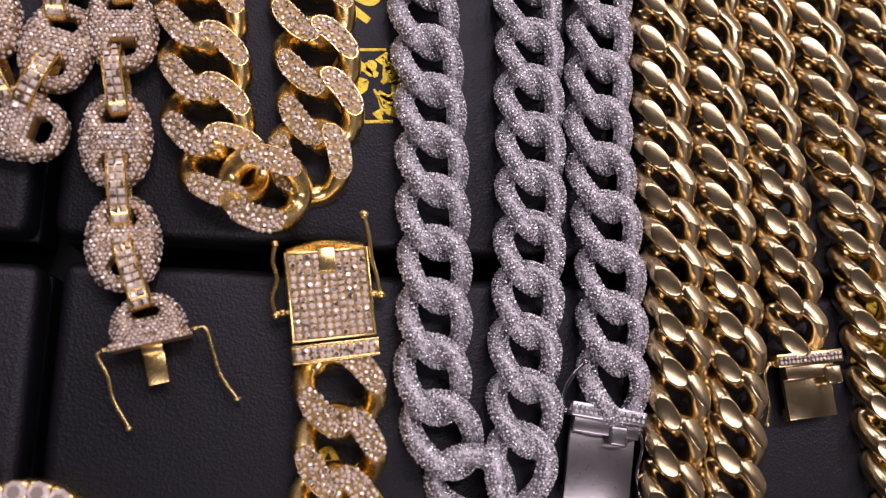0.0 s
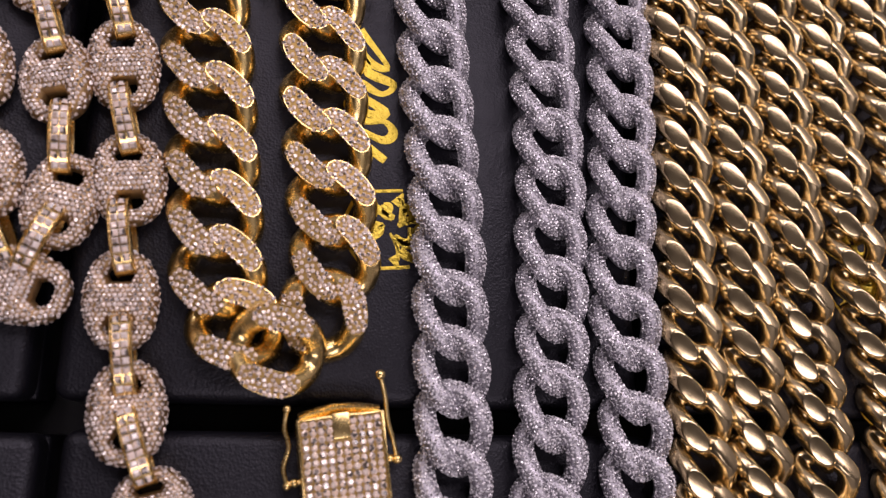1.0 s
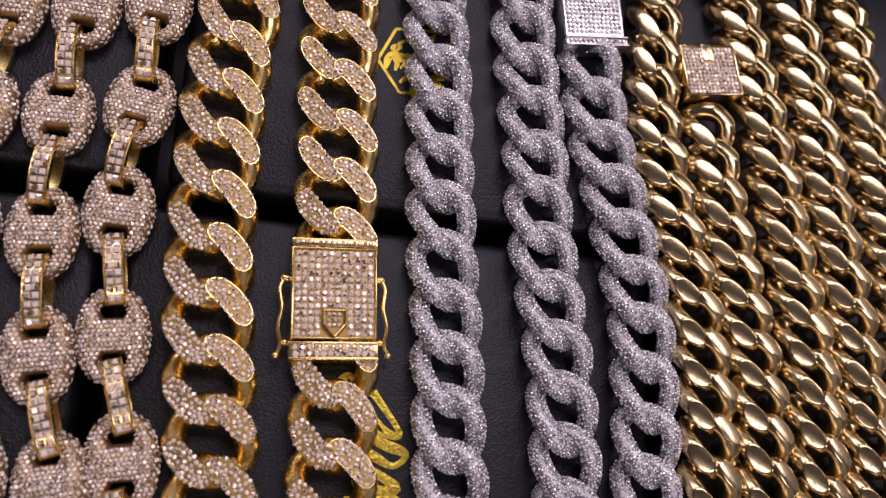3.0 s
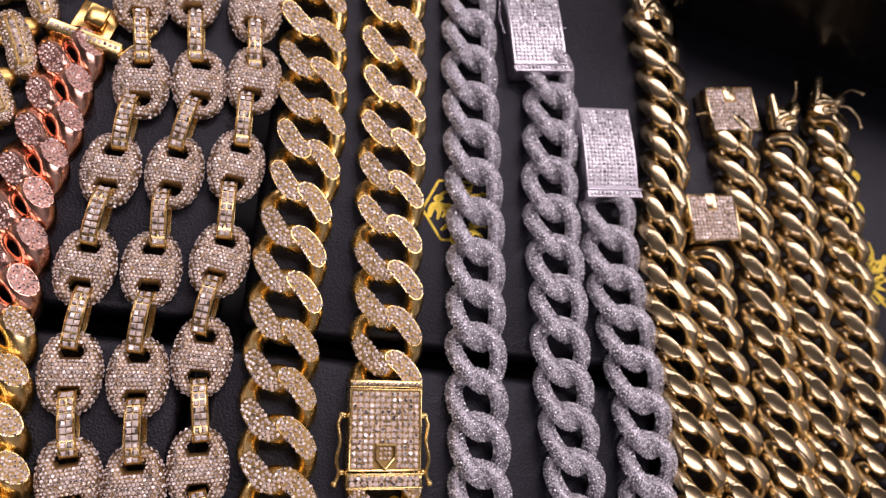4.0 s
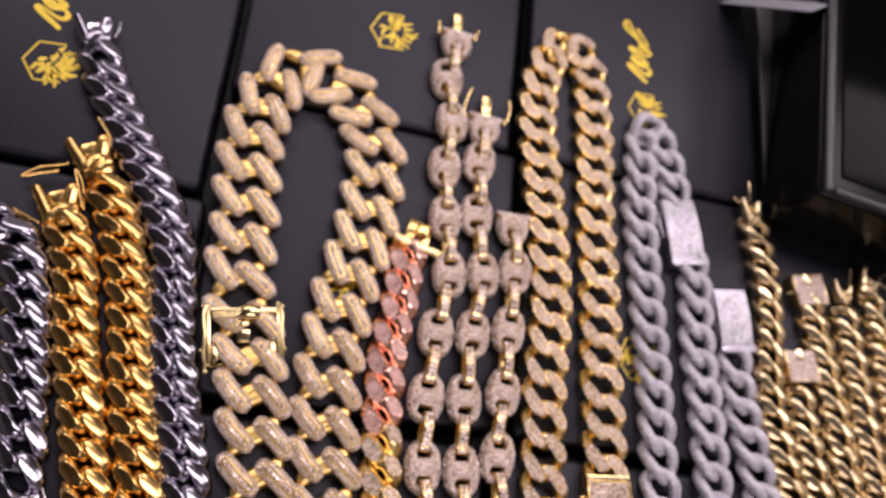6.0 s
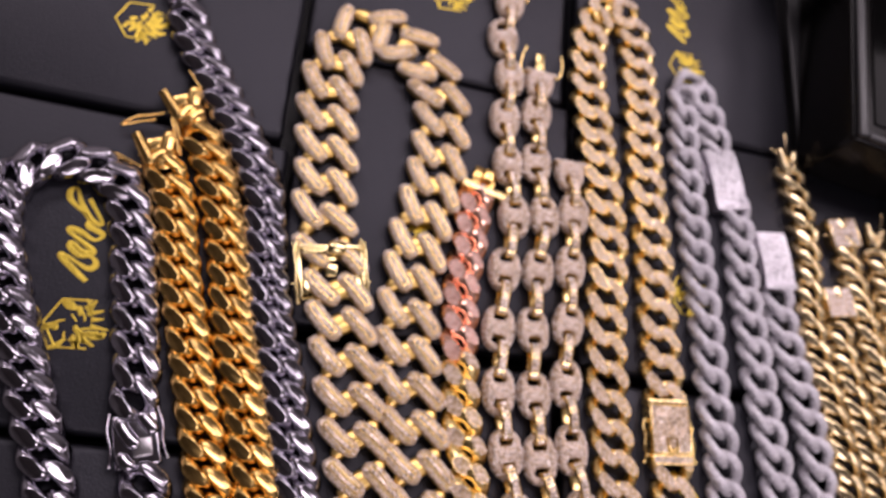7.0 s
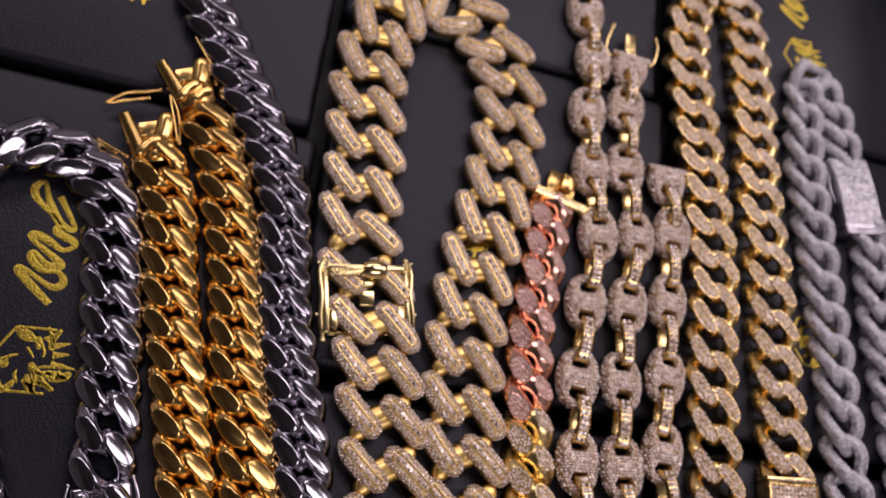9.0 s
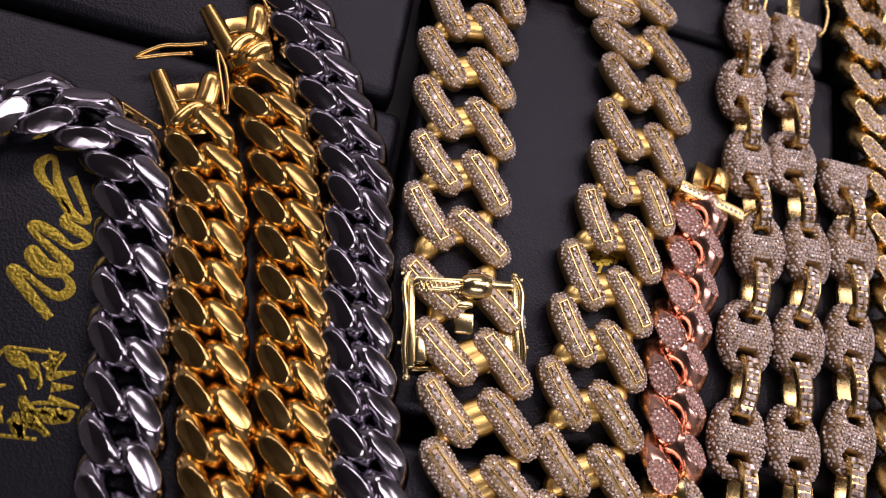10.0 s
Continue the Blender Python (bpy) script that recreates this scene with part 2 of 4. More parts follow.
def scatter(bm, gap, low=0.1, only=None, seed=3, tries=26):
    """Spots spread evenly over the upward faces of a bmesh, no two nearer than gap."""
    r = np.random.default_rng(seed)
    tris = []
    for f in bm.faces:
        if f.normal.z < low or (only is not None and f.material_index != only):
            continue
        v = [np.array(q.co) for q in f.verts]
        nn = [np.array(q.normal) if only is None else np.array(f.normal) for q in f.verts]
        for k in range(1, len(v) - 1):
            tris.append((v[0], v[k], v[k + 1], nn[0], nn[k], nn[k + 1]))
    area = np.array([np.linalg.norm(np.cross(t[1] - t[0], t[2] - t[0])) / 2 for t in tris])
    count = int(area.sum() / (gap * gap) * tries)
    pick = r.choice(len(tris), count, p=area / area.sum())
    uv = r.random((count, 2))
    flip = uv.sum(1) > 1
    uv[flip] = 1 - uv[flip]
    grid, out = {}, []
    for i, (u, w) in zip(pick, uv):
        t = tris[i]
        p = t[0] + (t[1] - t[0]) * u + (t[2] - t[0]) * w
        key = tuple((p // gap).astype(int))
        near = (grid.get((key[0] + a, key[1] + b, key[2] + c)) for a in (-1, 0, 1) for b in (-1, 0, 1) for c in (-1, 0, 1))
        if any(q is not None and any(((p - s) ** 2).sum() < gap * gap for s in q) for q in near):
            continue
        grid.setdefault(key, []).append(p)
        nrm = t[3] * (1 - u - w) + t[4] * u + t[5] * w
        out.append((p, nrm, gap * 0.64))
    return out


# ---------------------------------------------------------------- links


def curb_link(short, long, slant, r, twist, top, bottom, nu=44, nv=12, rz=None, cut=True, gable=14, power=2.0,
              phase=0.0, right_top=None):
    """A twisted oval link, its long axis slanted to the chain. The two long limbs rise and are filed flat,
    each sloping outwards by gable degrees; the two ends dip under the neighbours' limbs."""
    bm = bmesh.new()
    ca, sa = math.cos(radians(slant)), math.sin(radians(slant))
    path = []
    for i in range(nu):
        th = TAU * i / nu
        c, s = math.cos(th), math.sin(th)
        u = short * math.copysign(abs(c) ** (2 / power), c)
        v = long * math.copysign(abs(s) ** (2 / power), s)
        path.append((u * ca - v * sa, u * sa + v * ca, twist * math.cos(2 * (th - radians(phase)))))
    sec = round_section(r, rz or r, nv)
    sweep(bm, path, lambda i: sec)
    bmesh.ops.recalc_face_normals(bm, faces=bm.faces)
    lean = math.tan(radians(gable))
    for x, y, z, no in ((-short * ca, -short * sa, top, (-lean * ca, -lean * sa, 1)), (short * ca, short * sa, top if right_top is None else right_top, (lean * ca, lean * sa, 1)), (0, 0, -bottom, (0, 0, -1))):
        sign = no[2]
        if sign > 0 and not cut:
            continue
        geom = list(bm.verts) + list(bm.edges) + list(bm.faces)
        got = bmesh.ops.bisect_plane(bm, geom=geom, plane_co=(x, y, z), plane_no=no, clear_outer=True, dist=1e-5)
        edges = [e for e in got["geom_cut"] if isinstance(e, bmesh.types.BMEdge)]
        if not edges:
            continue
        filled = bmesh.ops.edgeloop_fill(bm, edges=edges)["faces"]
        if sign > 0:
            for f in filled:
                f.material_index = 1
    bmesh.ops.translate(bm, vec=(0, 0, bottom), verts=bm.verts)
    bmesh.ops.recalc_face_normals(bm, faces=bm.faces)
    return bm


def plain_link(name, metal, dome=0.27, **kw):
    """A polished link with crisp, faintly domed filed faces."""
    bm = curb_link(**kw)
    facets = [f for f in bm.faces if f.material_index == 1]
    rims = {e for f in facets for e in f.edges}
    bmesh.ops.bevel(bm, geom=list(rims), offset=0.32, segments=2, affect="EDGES", profile=0.5)
    facets = [f for f in bm.faces if len(f.verts) > 12 and f.normal.z > 0.3]
    bmesh.ops.poke(bm, faces=facets, offset=dome)
    return finish(bm, name, [metal, metal], smooth=26), None


def iced_link(name, metal, seat, stone, gap, seed, **kw):
    """A polished link whose filed faces are sunk and set with stones, inside a thin rim."""
    bm = curb_link(**kw)
    facets = [f for f in bm.faces if f.material_index == 1]
    bmesh.ops.inset_individual(bm, faces=facets, thickness=0.2, depth=0.0)
    ring = [f for f in bm.faces if f.material_index == 1 and f not in facets]
    for f in ring:
        f.material_index = 0
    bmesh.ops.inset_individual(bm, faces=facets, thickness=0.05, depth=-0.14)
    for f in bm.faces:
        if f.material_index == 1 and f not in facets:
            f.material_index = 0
    bm.normal_update()
    spots = scatter(bm, gap, 0.5, only=1, seed=seed, tries=44)
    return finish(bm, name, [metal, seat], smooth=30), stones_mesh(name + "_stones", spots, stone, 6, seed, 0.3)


def paved_link(name, metal, stone, gap, seed, **kw):
    """A round link set with small stones all over its upper side."""
    bm = curb_link(**kw)
    bm.normal_update()
    spots = scatter(bm, gap, -0.05, seed=seed, tries=14)
    return finish(bm, name, [metal, metal], smooth=60), stones_mesh(name + "_stones", spots, stone, 5, seed, 0.34)


def bean(bm, x0, y0, x1, y1, bow, wide, high, z, power=2.3):
    """A rounded, slightly bowed bar lying between two points."""
    n = 15
    d = np.array([x1 - x0, y1 - y0])
    side = np.array([-d[1], d[0]]) / np.linalg.norm(d)
    pts, scale = [], []
    for i in range(n):
        t = -math.cos(math.pi * i / (n - 1))
        q = np.array([x0 + x1, y0 + y1]) / 2 + d * t / 2 + side * bow * (1 - t * t)
        pts.append((q[0], q[1], z))
        scale.append(max(0.02, (1 - abs(t) ** 4.6) ** 0.5))
    sweep(bm, pts, lambda i: round_section(wide * scale[i], high * (0.35 + 0.65 * scale[i]) if 0 < i < n - 1 else high * 0.3, 14, power), closed=False)


def baguette_link(name, seed):
    """A big link: gold core and one stone-set limb with a raised rail of step-cut stones; the limb is used twice."""
    bm = bmesh.new()
    bean(bm, -9.4, 1.6, 4.6, 10.0, 2.2, 3.4, 2.8, 3.2)
    bean(bm, 9.4, -1.6, -4.6, -10.0, 2.2, 3.4, 2.8, 3.2)
    bmesh.ops.recalc_face_normals(bm, faces=bm.faces)
    core = finish(bm, name, [CORE_GOLD], smooth=40)
    x0, y0, x1, y1, bow = -12.9, 2.6, -0.5, -13.8, -1.1
    bm = bmesh.new()
    bean(bm, x0, y0, x1, y1, bow, 4.05, 3.3, 4.5, 2.6)
    bmesh.ops.recalc_face_normals(bm, faces=bm.faces)
    bm.normal_update()
    spots = scatter(bm, 0.76, 0.3, seed=seed, tries=22)
    d = np.array([x1 - x0, y1 - y0])
    d /= np.linalg.norm(d)
    side = np.array([-d[1], d[0]])
    c = np.array([(x0 + x1) / 2, (y0 + y1) / 2]) + side * bow * 0.75
    bend = lambda t: c + d * t + side * bow * 0.4 * (1 - (t / 9) ** 2)
    rails = bmesh.new()
    path = [(*bend(t), 7.75) for t in np.linspace(-7.6, 7.6, 9)]
    for off in (-1.25, 1.25):
        sweep(rails, [(p[0] + side[0] * off, p[1] + side[1] * off, p[2]) for p in path], lambda i: round_section(0.15, 0.38, 6), closed=False)
    for end in (path[0], path[-1]):
        sweep(rails, [(end[0] + side[0] * o, end[1] + side[1] * o, end[2]) for o in (-1.25, 0, 1.25)], lambda i: round_section(0.15, 0.38, 6), closed=False)
    out = [q for q in spots if not (abs((q[0][:2] - c) @ d) < 8.0 and abs((q[0][:2] - c) @ side) < 1.6)]
    out += [(np.array([*bend(t), 7.7]), np.array([0, 0, 1.0]), 1.0) for t in np.linspace(-6.8, 6.8, 10)]
    limb = finish(bm, name + "_limb", [SEAT_LIGHT], smooth=60)
    return core, limb, finish(rails, name + "_rail", [GOLD], smooth=40), stones_mesh(name + "_stones", out, STONE_GOLD, 6, seed, 0.28)


def puff_link(name, seed, half=False):
    """A puffed mariner link: a fat oval ring with a bar across, stone-set, with two eyes."""
    bm = bmesh.new()
    n = 40
    path, sw, sh = [], [], []
    for i in range(n):
        th = TAU * i / n
        c, s = math.cos(th), math.sin(th)
        end = min(1.0, max(0.0, (abs(s) - 0.34) / 0.34))
        w = 3.1 * (1 - end) + 1.75 * end
        path.append(((7.8 - w) * math.copysign(abs(c) ** 0.85, c), (10.8 - w) * math.copysign(abs(s) ** 0.9, s), 3.9))
        sw.append(w)
        sh.append(3.7 * (1 - end) + 2.6 * end)
    sweep(bm, path, lambda i: round_section(sw[i], sh[i], 12))
    bar = [(x, 0, 4.0) for x in np.linspace(-5.2, 5.2, 9)]
    sweep(bm, bar, lambda i: round_section(4.1, 3.7, 16, 2.4), closed=False)
    bmesh.ops.recalc_face_normals(bm, faces=bm.faces)
    bm.normal_update()
    if half:
        geom = list(bm.verts) + list(bm.edges) + list(bm.faces)
        got = bmesh.ops.bisect_plane(bm, geom=geom, plane_co=(0, -2.2, 0), plane_no=(0, -1, 0), clear_outer=True, dist=1e-5)
        bmesh.ops.edgeloop_fill(bm, edges=[e for e in got["geom_cut"] if isinstance(e, bmesh.types.BMEdge)])
        slab(bm, -8.4, 8.4, -4.6, -2.0, 1.0, 7.4, 0.5)
        bmesh.ops.recalc_face_normals(bm, faces=bm.faces)
        bm.normal_update()
    tree = BVHTree.FromBMesh(bm)
    spots, step = [], 1.04
    for row in range(-12, 13):
        for col in range(-9, 10):
            x, y = (col + 0.5 * (row % 2)) * step, row * step * 0.94
            p, nrm, _, _ = tree.ray_cast(Vector((x, y, 30)), Vector((0, 0, -1)))
            if p is not None and nrm.z > 0.28 and p.z > 3.2:
                spots.append((np.array(p), np.array(nrm), 0.57))
    # the rim, where the rows from above thin out
    extra = []
    for p, nrm, rad in scatter(bm, 1.15, -0.1, seed=seed, tries=14):
        if nrm[2] < 0.42 and p[2] > 2.5 and (p[0] / 6) ** 2 + (p[1] / 9.5) ** 2 > 1:
            extra.append((p, nrm, 0.62))
    if half:
        extra = [q for q in extra if q[0][1] > -2]
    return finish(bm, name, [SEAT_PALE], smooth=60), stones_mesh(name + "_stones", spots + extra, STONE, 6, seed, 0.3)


def bar_link(name, seed):
    """The upright oval link between two puffed ones: gold sides, one row of square stones on its back."""
    bm = bmesh.new()
    n = 28
    path = [(0, 7.7 * math.cos(TAU * i / n), 4.6 + 3.5 * math.sin(TAU * i / n)) for i in range(n)]
    rings = []
    for i in range(n):
        y, z = path[i][1], path[i][2] - 4.6
        out = Vector((0, y / 7.7 ** 2, z / 3.5 ** 2)).normalized()
        p = Vector(path[i])
        rings.append([bm.verts.new(p + out * o + Vector((x, 0, 0))) for x, o in
                      ((-2.15, -0.6), (-2.15, 0.85), (-1.95, 1.05), (-1.65, 0.8), (1.65, 0.8), (1.95, 1.05), (2.15, 0.85), (2.15, -0.6))])
    for i in range(n):
        a, b = rings[i], rings[(i + 1) % n]
        for j in range(8):
            bm.faces.new((a[j], a[(j + 1) % 8], b[(j + 1) % 8], b[j]))
    spots = []
    for k in range(9):
        y = -6.6 + 13.2 * k / 8
        z = 4.6 + 3.5 * math.sqrt(1 - (y / 7.7) ** 2)
        nrm = np.array([0, y / 7.7 ** 2, (z - 4.6) / 3.5 ** 2])
        nrm /= np.linalg.norm(nrm)
        for x in (-0.8, 0.8):
            spots.append((np.array([x, y, z]) + nrm * 0.85, nrm, 1.08))
    return finish(bm, name, [GOLD], smooth=30), stones_mesh(name + "_stones", spots, STONE, 4, seed, 0.34, True)


# ---------------------------------------------------------------- chains


def along(points, steps=24):
    """Dense path through plan points, with its running length."""
    path = smooth_path(points, steps)
    run = np.concatenate([[0], np.cumsum(np.linalg.norm(np.diff(path, axis=0), axis=1))])
    return path, run


def spot_on(path, run, s):
    x, y = np.interp(s, run, path[:, 0]), np.interp(s, run, path[:, 1])
    e = 2.5
    dx = np.interp(s + e, run, path[:, 0]) - np.interp(s - e, run, path[:, 0])
    dy = np.interp(s + e, run, path[:, 1]) - np.interp(s - e, run, path[:, 1])
    return x, y, math.degrees(math.atan2(-dx, dy))


def nearest(path, run, spot):
    return run[np.argmin(np.linalg.norm(path - np.asarray(spot, float), axis=1))]


def stations(path, run, pitch, marks):
    """Where links sit along a path: one at each mark, and others evenly between them, about a pitch apart."""
    at = sorted(nearest(path, run, m) for m in marks)
    out = list(np.arange(at[0] - pitch, 0, -pitch)[::-1])
    for a, b in zip(at, at[1:]):
        out += list(np.linspace(a, b, max(1, round((b - a) / pitch)) + 1)[:-1])
    return out + list(np.arange(at[-1], run[-1] + 0.01, pitch))


def lay_chain(root, points, pitch, kinds, marks=(), gaps=(), wobble=1.5, lift=0.0, switch=None, seed=1, nod=2.0):
    """Lays links along a plan path (mm) as parts of root; one link sits at each mark. gaps: (place, place) left free."""
    path, run = along(points)
    base = root.matrix_basis.inverted()
    r = np.random.default_rng(seed)
    free = [sorted((nearest(path, run, a), nearest(path, run, b))) for a, b in gaps]
    for s in stations(path, run, pitch, marks or [points[0]]):
        if not any(a < s < b for a, b in free):
            x, y, turn = spot_on(path, run, s)
            link, stones = kinds[0] if switch is None else kinds[switch(x, y)]
            m = mm_pose(x, y, lift, turn + r.normal(0, wobble), r.normal(0, nod), r.normal(0, nod))
            ob = part("link", link, root, base @ m)
            if stones is not None:
                part("pave", stones, ob, label="small bright cut stones", kind="stuff")


# ---------------------------------------------------------------- room and counter


def box_mesh(name, x0, x1, y0, y1, z0, z1, mat, bevel=0.0, seg=2):
    bm = bmesh.new()
    slab(bm, x0, x1, y0, y1, z0, z1, bevel, seg=seg)
    return finish(bm, name, [mat], smooth=50)


def structure(name, me, label):
    return tagged(new(name, me), label=label, category=name.split("_")[0], kind="structure")


structure("floor", box_mesh("floor", -2100, 2100, -1900, 3100, -1000, -900, FLOORING), "dark floor of the shop")
structure("ceiling", box_mesh("ceiling", -2100, 2100, -1900, 3100, 1600, 1700, CEILING), "pale painted ceiling of the shop")
structure("wall_north", box_mesh("wall_north", -2100, 2100, 3100, 3200, -1000, 1700, PLASTER), "plain painted shop wall")
structure("wall_south", box_mesh("wall_south", -2100, 2100, -2000, -1900, -1000, 1700, PLASTER), "plain painted shop wall")
structure("wall_east", box_mesh("wall_east", 2100, 2200, -2000, 3200, -1000, 1700, PLASTER), "plain painted shop wall")
structure("wall_west", box_mesh("wall_west", -2200, -2100, -2000, 3200, -1000, 1700, PLASTER), "plain painted shop wall")
counter = thing("display_counter", mm_pose(0, 0, -900), "black display counter under the leatherette boxes", "counter")
part("body", box_mesh("counter_body", -500, 400, -300, 700, 0, 845, COUNTER, 4), counter)
part("top", box_mesh("counter_top", -520, 420, -320, 720, 845.5, 869.5, COUNTER, 4), counter)

# ---------------------------------------------------------------- jewellery boxes that carry the chains
TURN = -2.4


def lid_and_base(w, d):
    """The padded lid and the base of a closed leatherette box, with the slit between them."""
    bm = bmesh.new()
    slab(bm, -w / 2, w / 2, -d / 2, d / 2, -13, 0, 3.2, seg=4)
    lid = finish(bm, "lid", [LEATHER], smooth=60)
    bm = bmesh.new()
    slab(bm, -w / 2 + 0.3, w / 2 - 0.3, -d / 2 + 0.3, d / 2 - 0.3, -30, -13.6, 1.2, seg=3)
    return lid, finish(bm, "base", [LEATHER], smooth=60)


BODY = lid_and_base(134.5, 134.5)
BOXES = [(-109, -26), (29.5, -31), (169, -37), (-107, 115), (32.5, 109.5), (173, 103), (-96, 256), (45, 249.5), (-94, 392), (47, 386),
         (-236, 208), (-234, 346), (-238, 70), (48, 524), (-92, 530), (-232, 484)]
boxes = []
for x, y in BOXES:
    root = thing("jewellery_box", mm_pose(x, y, 0, TURN), "closed black leatherette jewellery box lying flat", "box", "jewellery boxes")
    part("lid", BODY[0], root)
    part("base", BODY[1], root)
    boxes.append(root)
# the box beside them to the east, narrower
root = thing("jewellery_box", mm_pose(178, 240, 0, TURN), "closed black leatherette jewellery box lying flat", "box", "jewellery boxes")
EAST = lid_and_base(127, 134.5)
part("lid", EAST[0], root)
part("base", EAST[1], root)
boxes.append(root)

# ---------------------------------------------------------------- link kinds
WHITE = [paved_link("white_link", SETTING, STONE_COOL, 0.70, 5, short=6.2, long=8.6, slant=23, phase=20, r=2.5, rz=2.5, twist=2.9, top=9, bottom=3.4, cut=False)]
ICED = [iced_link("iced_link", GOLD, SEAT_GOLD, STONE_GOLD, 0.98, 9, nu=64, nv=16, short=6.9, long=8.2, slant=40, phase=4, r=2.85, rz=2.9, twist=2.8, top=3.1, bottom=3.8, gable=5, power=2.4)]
PALE = [plain_link("pale_link", CHAMPAGNE, dome=0.3, nu=52, nv=20, short=5.0, long=7.2, slant=36, phase=6, r=2.7, rz=2.7, twist=2.9, top=4.3, right_top=4.3, bottom=3.3, gable=16)]
DEEP = [plain_link("deep_link", GOLD24, dome=0.35, nu=60, nv=20, short=5.0, long=7.3, slant=33, phase=4, r=3.05, rz=3.3, twist=2.8, top=4.7, right_top=4.6, bottom=3.4, gable=26, power=2.4)]
GREY = [plain_link("grey_link", STEEL, dome=0.35, nu=60, nv=20, short=5.3, long=7.6, slant=33, phase=4, r=3.2, rz=3.4, twist=2.8, top=4.8, right_top=4.7, bottom=3.5, gable=26, power=2.4)]
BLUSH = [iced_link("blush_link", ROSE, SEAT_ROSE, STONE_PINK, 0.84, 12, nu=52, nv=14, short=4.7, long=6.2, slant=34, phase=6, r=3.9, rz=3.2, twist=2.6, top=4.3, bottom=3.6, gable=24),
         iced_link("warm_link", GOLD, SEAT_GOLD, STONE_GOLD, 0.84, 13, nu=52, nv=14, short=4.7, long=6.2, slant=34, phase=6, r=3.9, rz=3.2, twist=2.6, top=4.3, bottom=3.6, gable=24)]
BIG = baguette_link("big_link", 21)
PUFF = puff_link("puff_link", 31)
HALF = puff_link("half_puff_link", 33, True)
BAR = bar_link("bar_link", 32)

# ---------------------------------------------------------------- chains, from the west
# loop of polished steel
steel_loop = thing("steel_chain", mm_pose(-258, 248), "polished dark steel curb chain laid in a loop", "chain", "laid-out chains")
lay_chain(steel_loop, [(-215, 60), (-226, 90), (-235, 117), (-250, 155), (-267, 197), (-274, 222), (-272, 238), (-258, 248), (-242, 247), (-230, 237), (-224, 218),
                       (-220, 197), (-215, 170), (-213, 152), (-209, 136), (-203, 118), (-192, 90), (-180, 60)][::-1], 11.2, GREY, gaps=[((-213, 150), (-207, 128))], seed=2)
# two deep gold chains with open clasps
deep_a = thing("gold_chain", mm_pose(-214, 246), "bright yellow gold curb chain with its clasp open", "chain", "laid-out chains")
lay_chain(deep_a, [(-216, 249), (-210, 235), (-207, 219), (-203, 201), (-198, 184), (-194, 168), (-190, 152), (-181, 120), (-172, 88), (-164, 58)][::-1], 10.1, DEEP, marks=[(-211.5, 240)], seed=3)
deep_b = thing("gold_chain", mm_pose(-204, 267), "bright yellow gold curb chain with its clasp open", "chain", "laid-out chains")
lay_chain(deep_b, [(-206, 270), (-197, 253), (-192, 238), (-188, 223), (-184, 204), (-181, 187), (-176, 170), (-172, 154), (-164, 122), (-155, 90), (-147, 60)][::-1], 10.0, DEEP, marks=[(-202.5, 267)], seed=4)
steel_b = thing("steel_chain", mm_pose(-219, 330), "polished dark steel curb chain laid straight", "chain", "laid-out chains")
lay_chain(steel_b, [(-219, 330), (-213, 315), (-200, 293), (-187, 272), (-180, 258), (-175, 245), (-172, 226), (-169, 207), (-165, 189), (-160, 172), (-156, 155),
                    (-148, 122), (-140, 90), (-132, 60)][::-1], 10.1, GREY, marks=[(-179, 255.5)], seed=5)


def lay_big(root, points, pitch, marks):
    path, run = along(points)
    base = root.matrix_basis.inverted()
    r = np.random.default_rng(11)
    for s in stations(path, run, pitch, marks):
        x, y, turn = spot_on(path, run, s)
        ob = part("link", BIG[0], root, base @ mm_pose(x, y, 0, turn + r.normal(0, 2), r.normal(0, 1.5), r.normal(0, 1.5)))
        for half in (0, 180):
            m = pose(0, 0, 0, 0, 0, half)
            part("limb", BIG[1], ob, m, "rounded stone-set limb")
            part("rail", BIG[2], ob, m, "thin raised gold rail")
            part("pave", BIG[3], ob, m, "round and step-cut bright stones", "stuff")


big_loop = thing("iced_gold_chain", mm_pose(-138, 341), "heavy gold chain set with round and step-cut stones", "chain", "laid-out chains")
lay_big(big_loop, [(-108, 60), (-117, 100), (-126, 140), (-130.5, 160), (-136, 188), (-141, 213), (-147.8, 235), (-149, 262), (-151.4, 295), (-148, 322), (-137, 340),
                   (-121, 338), (-106, 327), (-97.5, 308), (-96.5, 287), (-99, 263), (-104.5, 238), (-107.5, 211), (-107.5, 185), (-104, 155), (-97, 115), (-90, 80), (-86, 60)],
        16.2, [(-135.4, 184), (-140.9, 213.8), (-148, 248), (-151.3, 279.3), (-150, 310.5), (-103.5, 317), (-97.3, 302.6), (-97, 286.2), (-100.9, 255), (-107.7, 207.5)])

rose = thing("rose_gold_chain", mm_pose(-77, 262), "rose gold stone-set chain turning to yellow gold", "chain", "laid-out chains")
lay_chain(rose, [(-78.5, 258.5), (-80.5, 241), (-83.5, 220), (-84.5, 200), (-84, 182), (-83, 165), (-81, 149), (-76, 115), (-72, 80)][::-1], 11.8, BLUSH, marks=[(-78.5, 258.5), (-83.5, 213.5), (-83, 177)], seed=6,
          switch=lambda x, y: 0 if y > 178 else 1, nod=4)


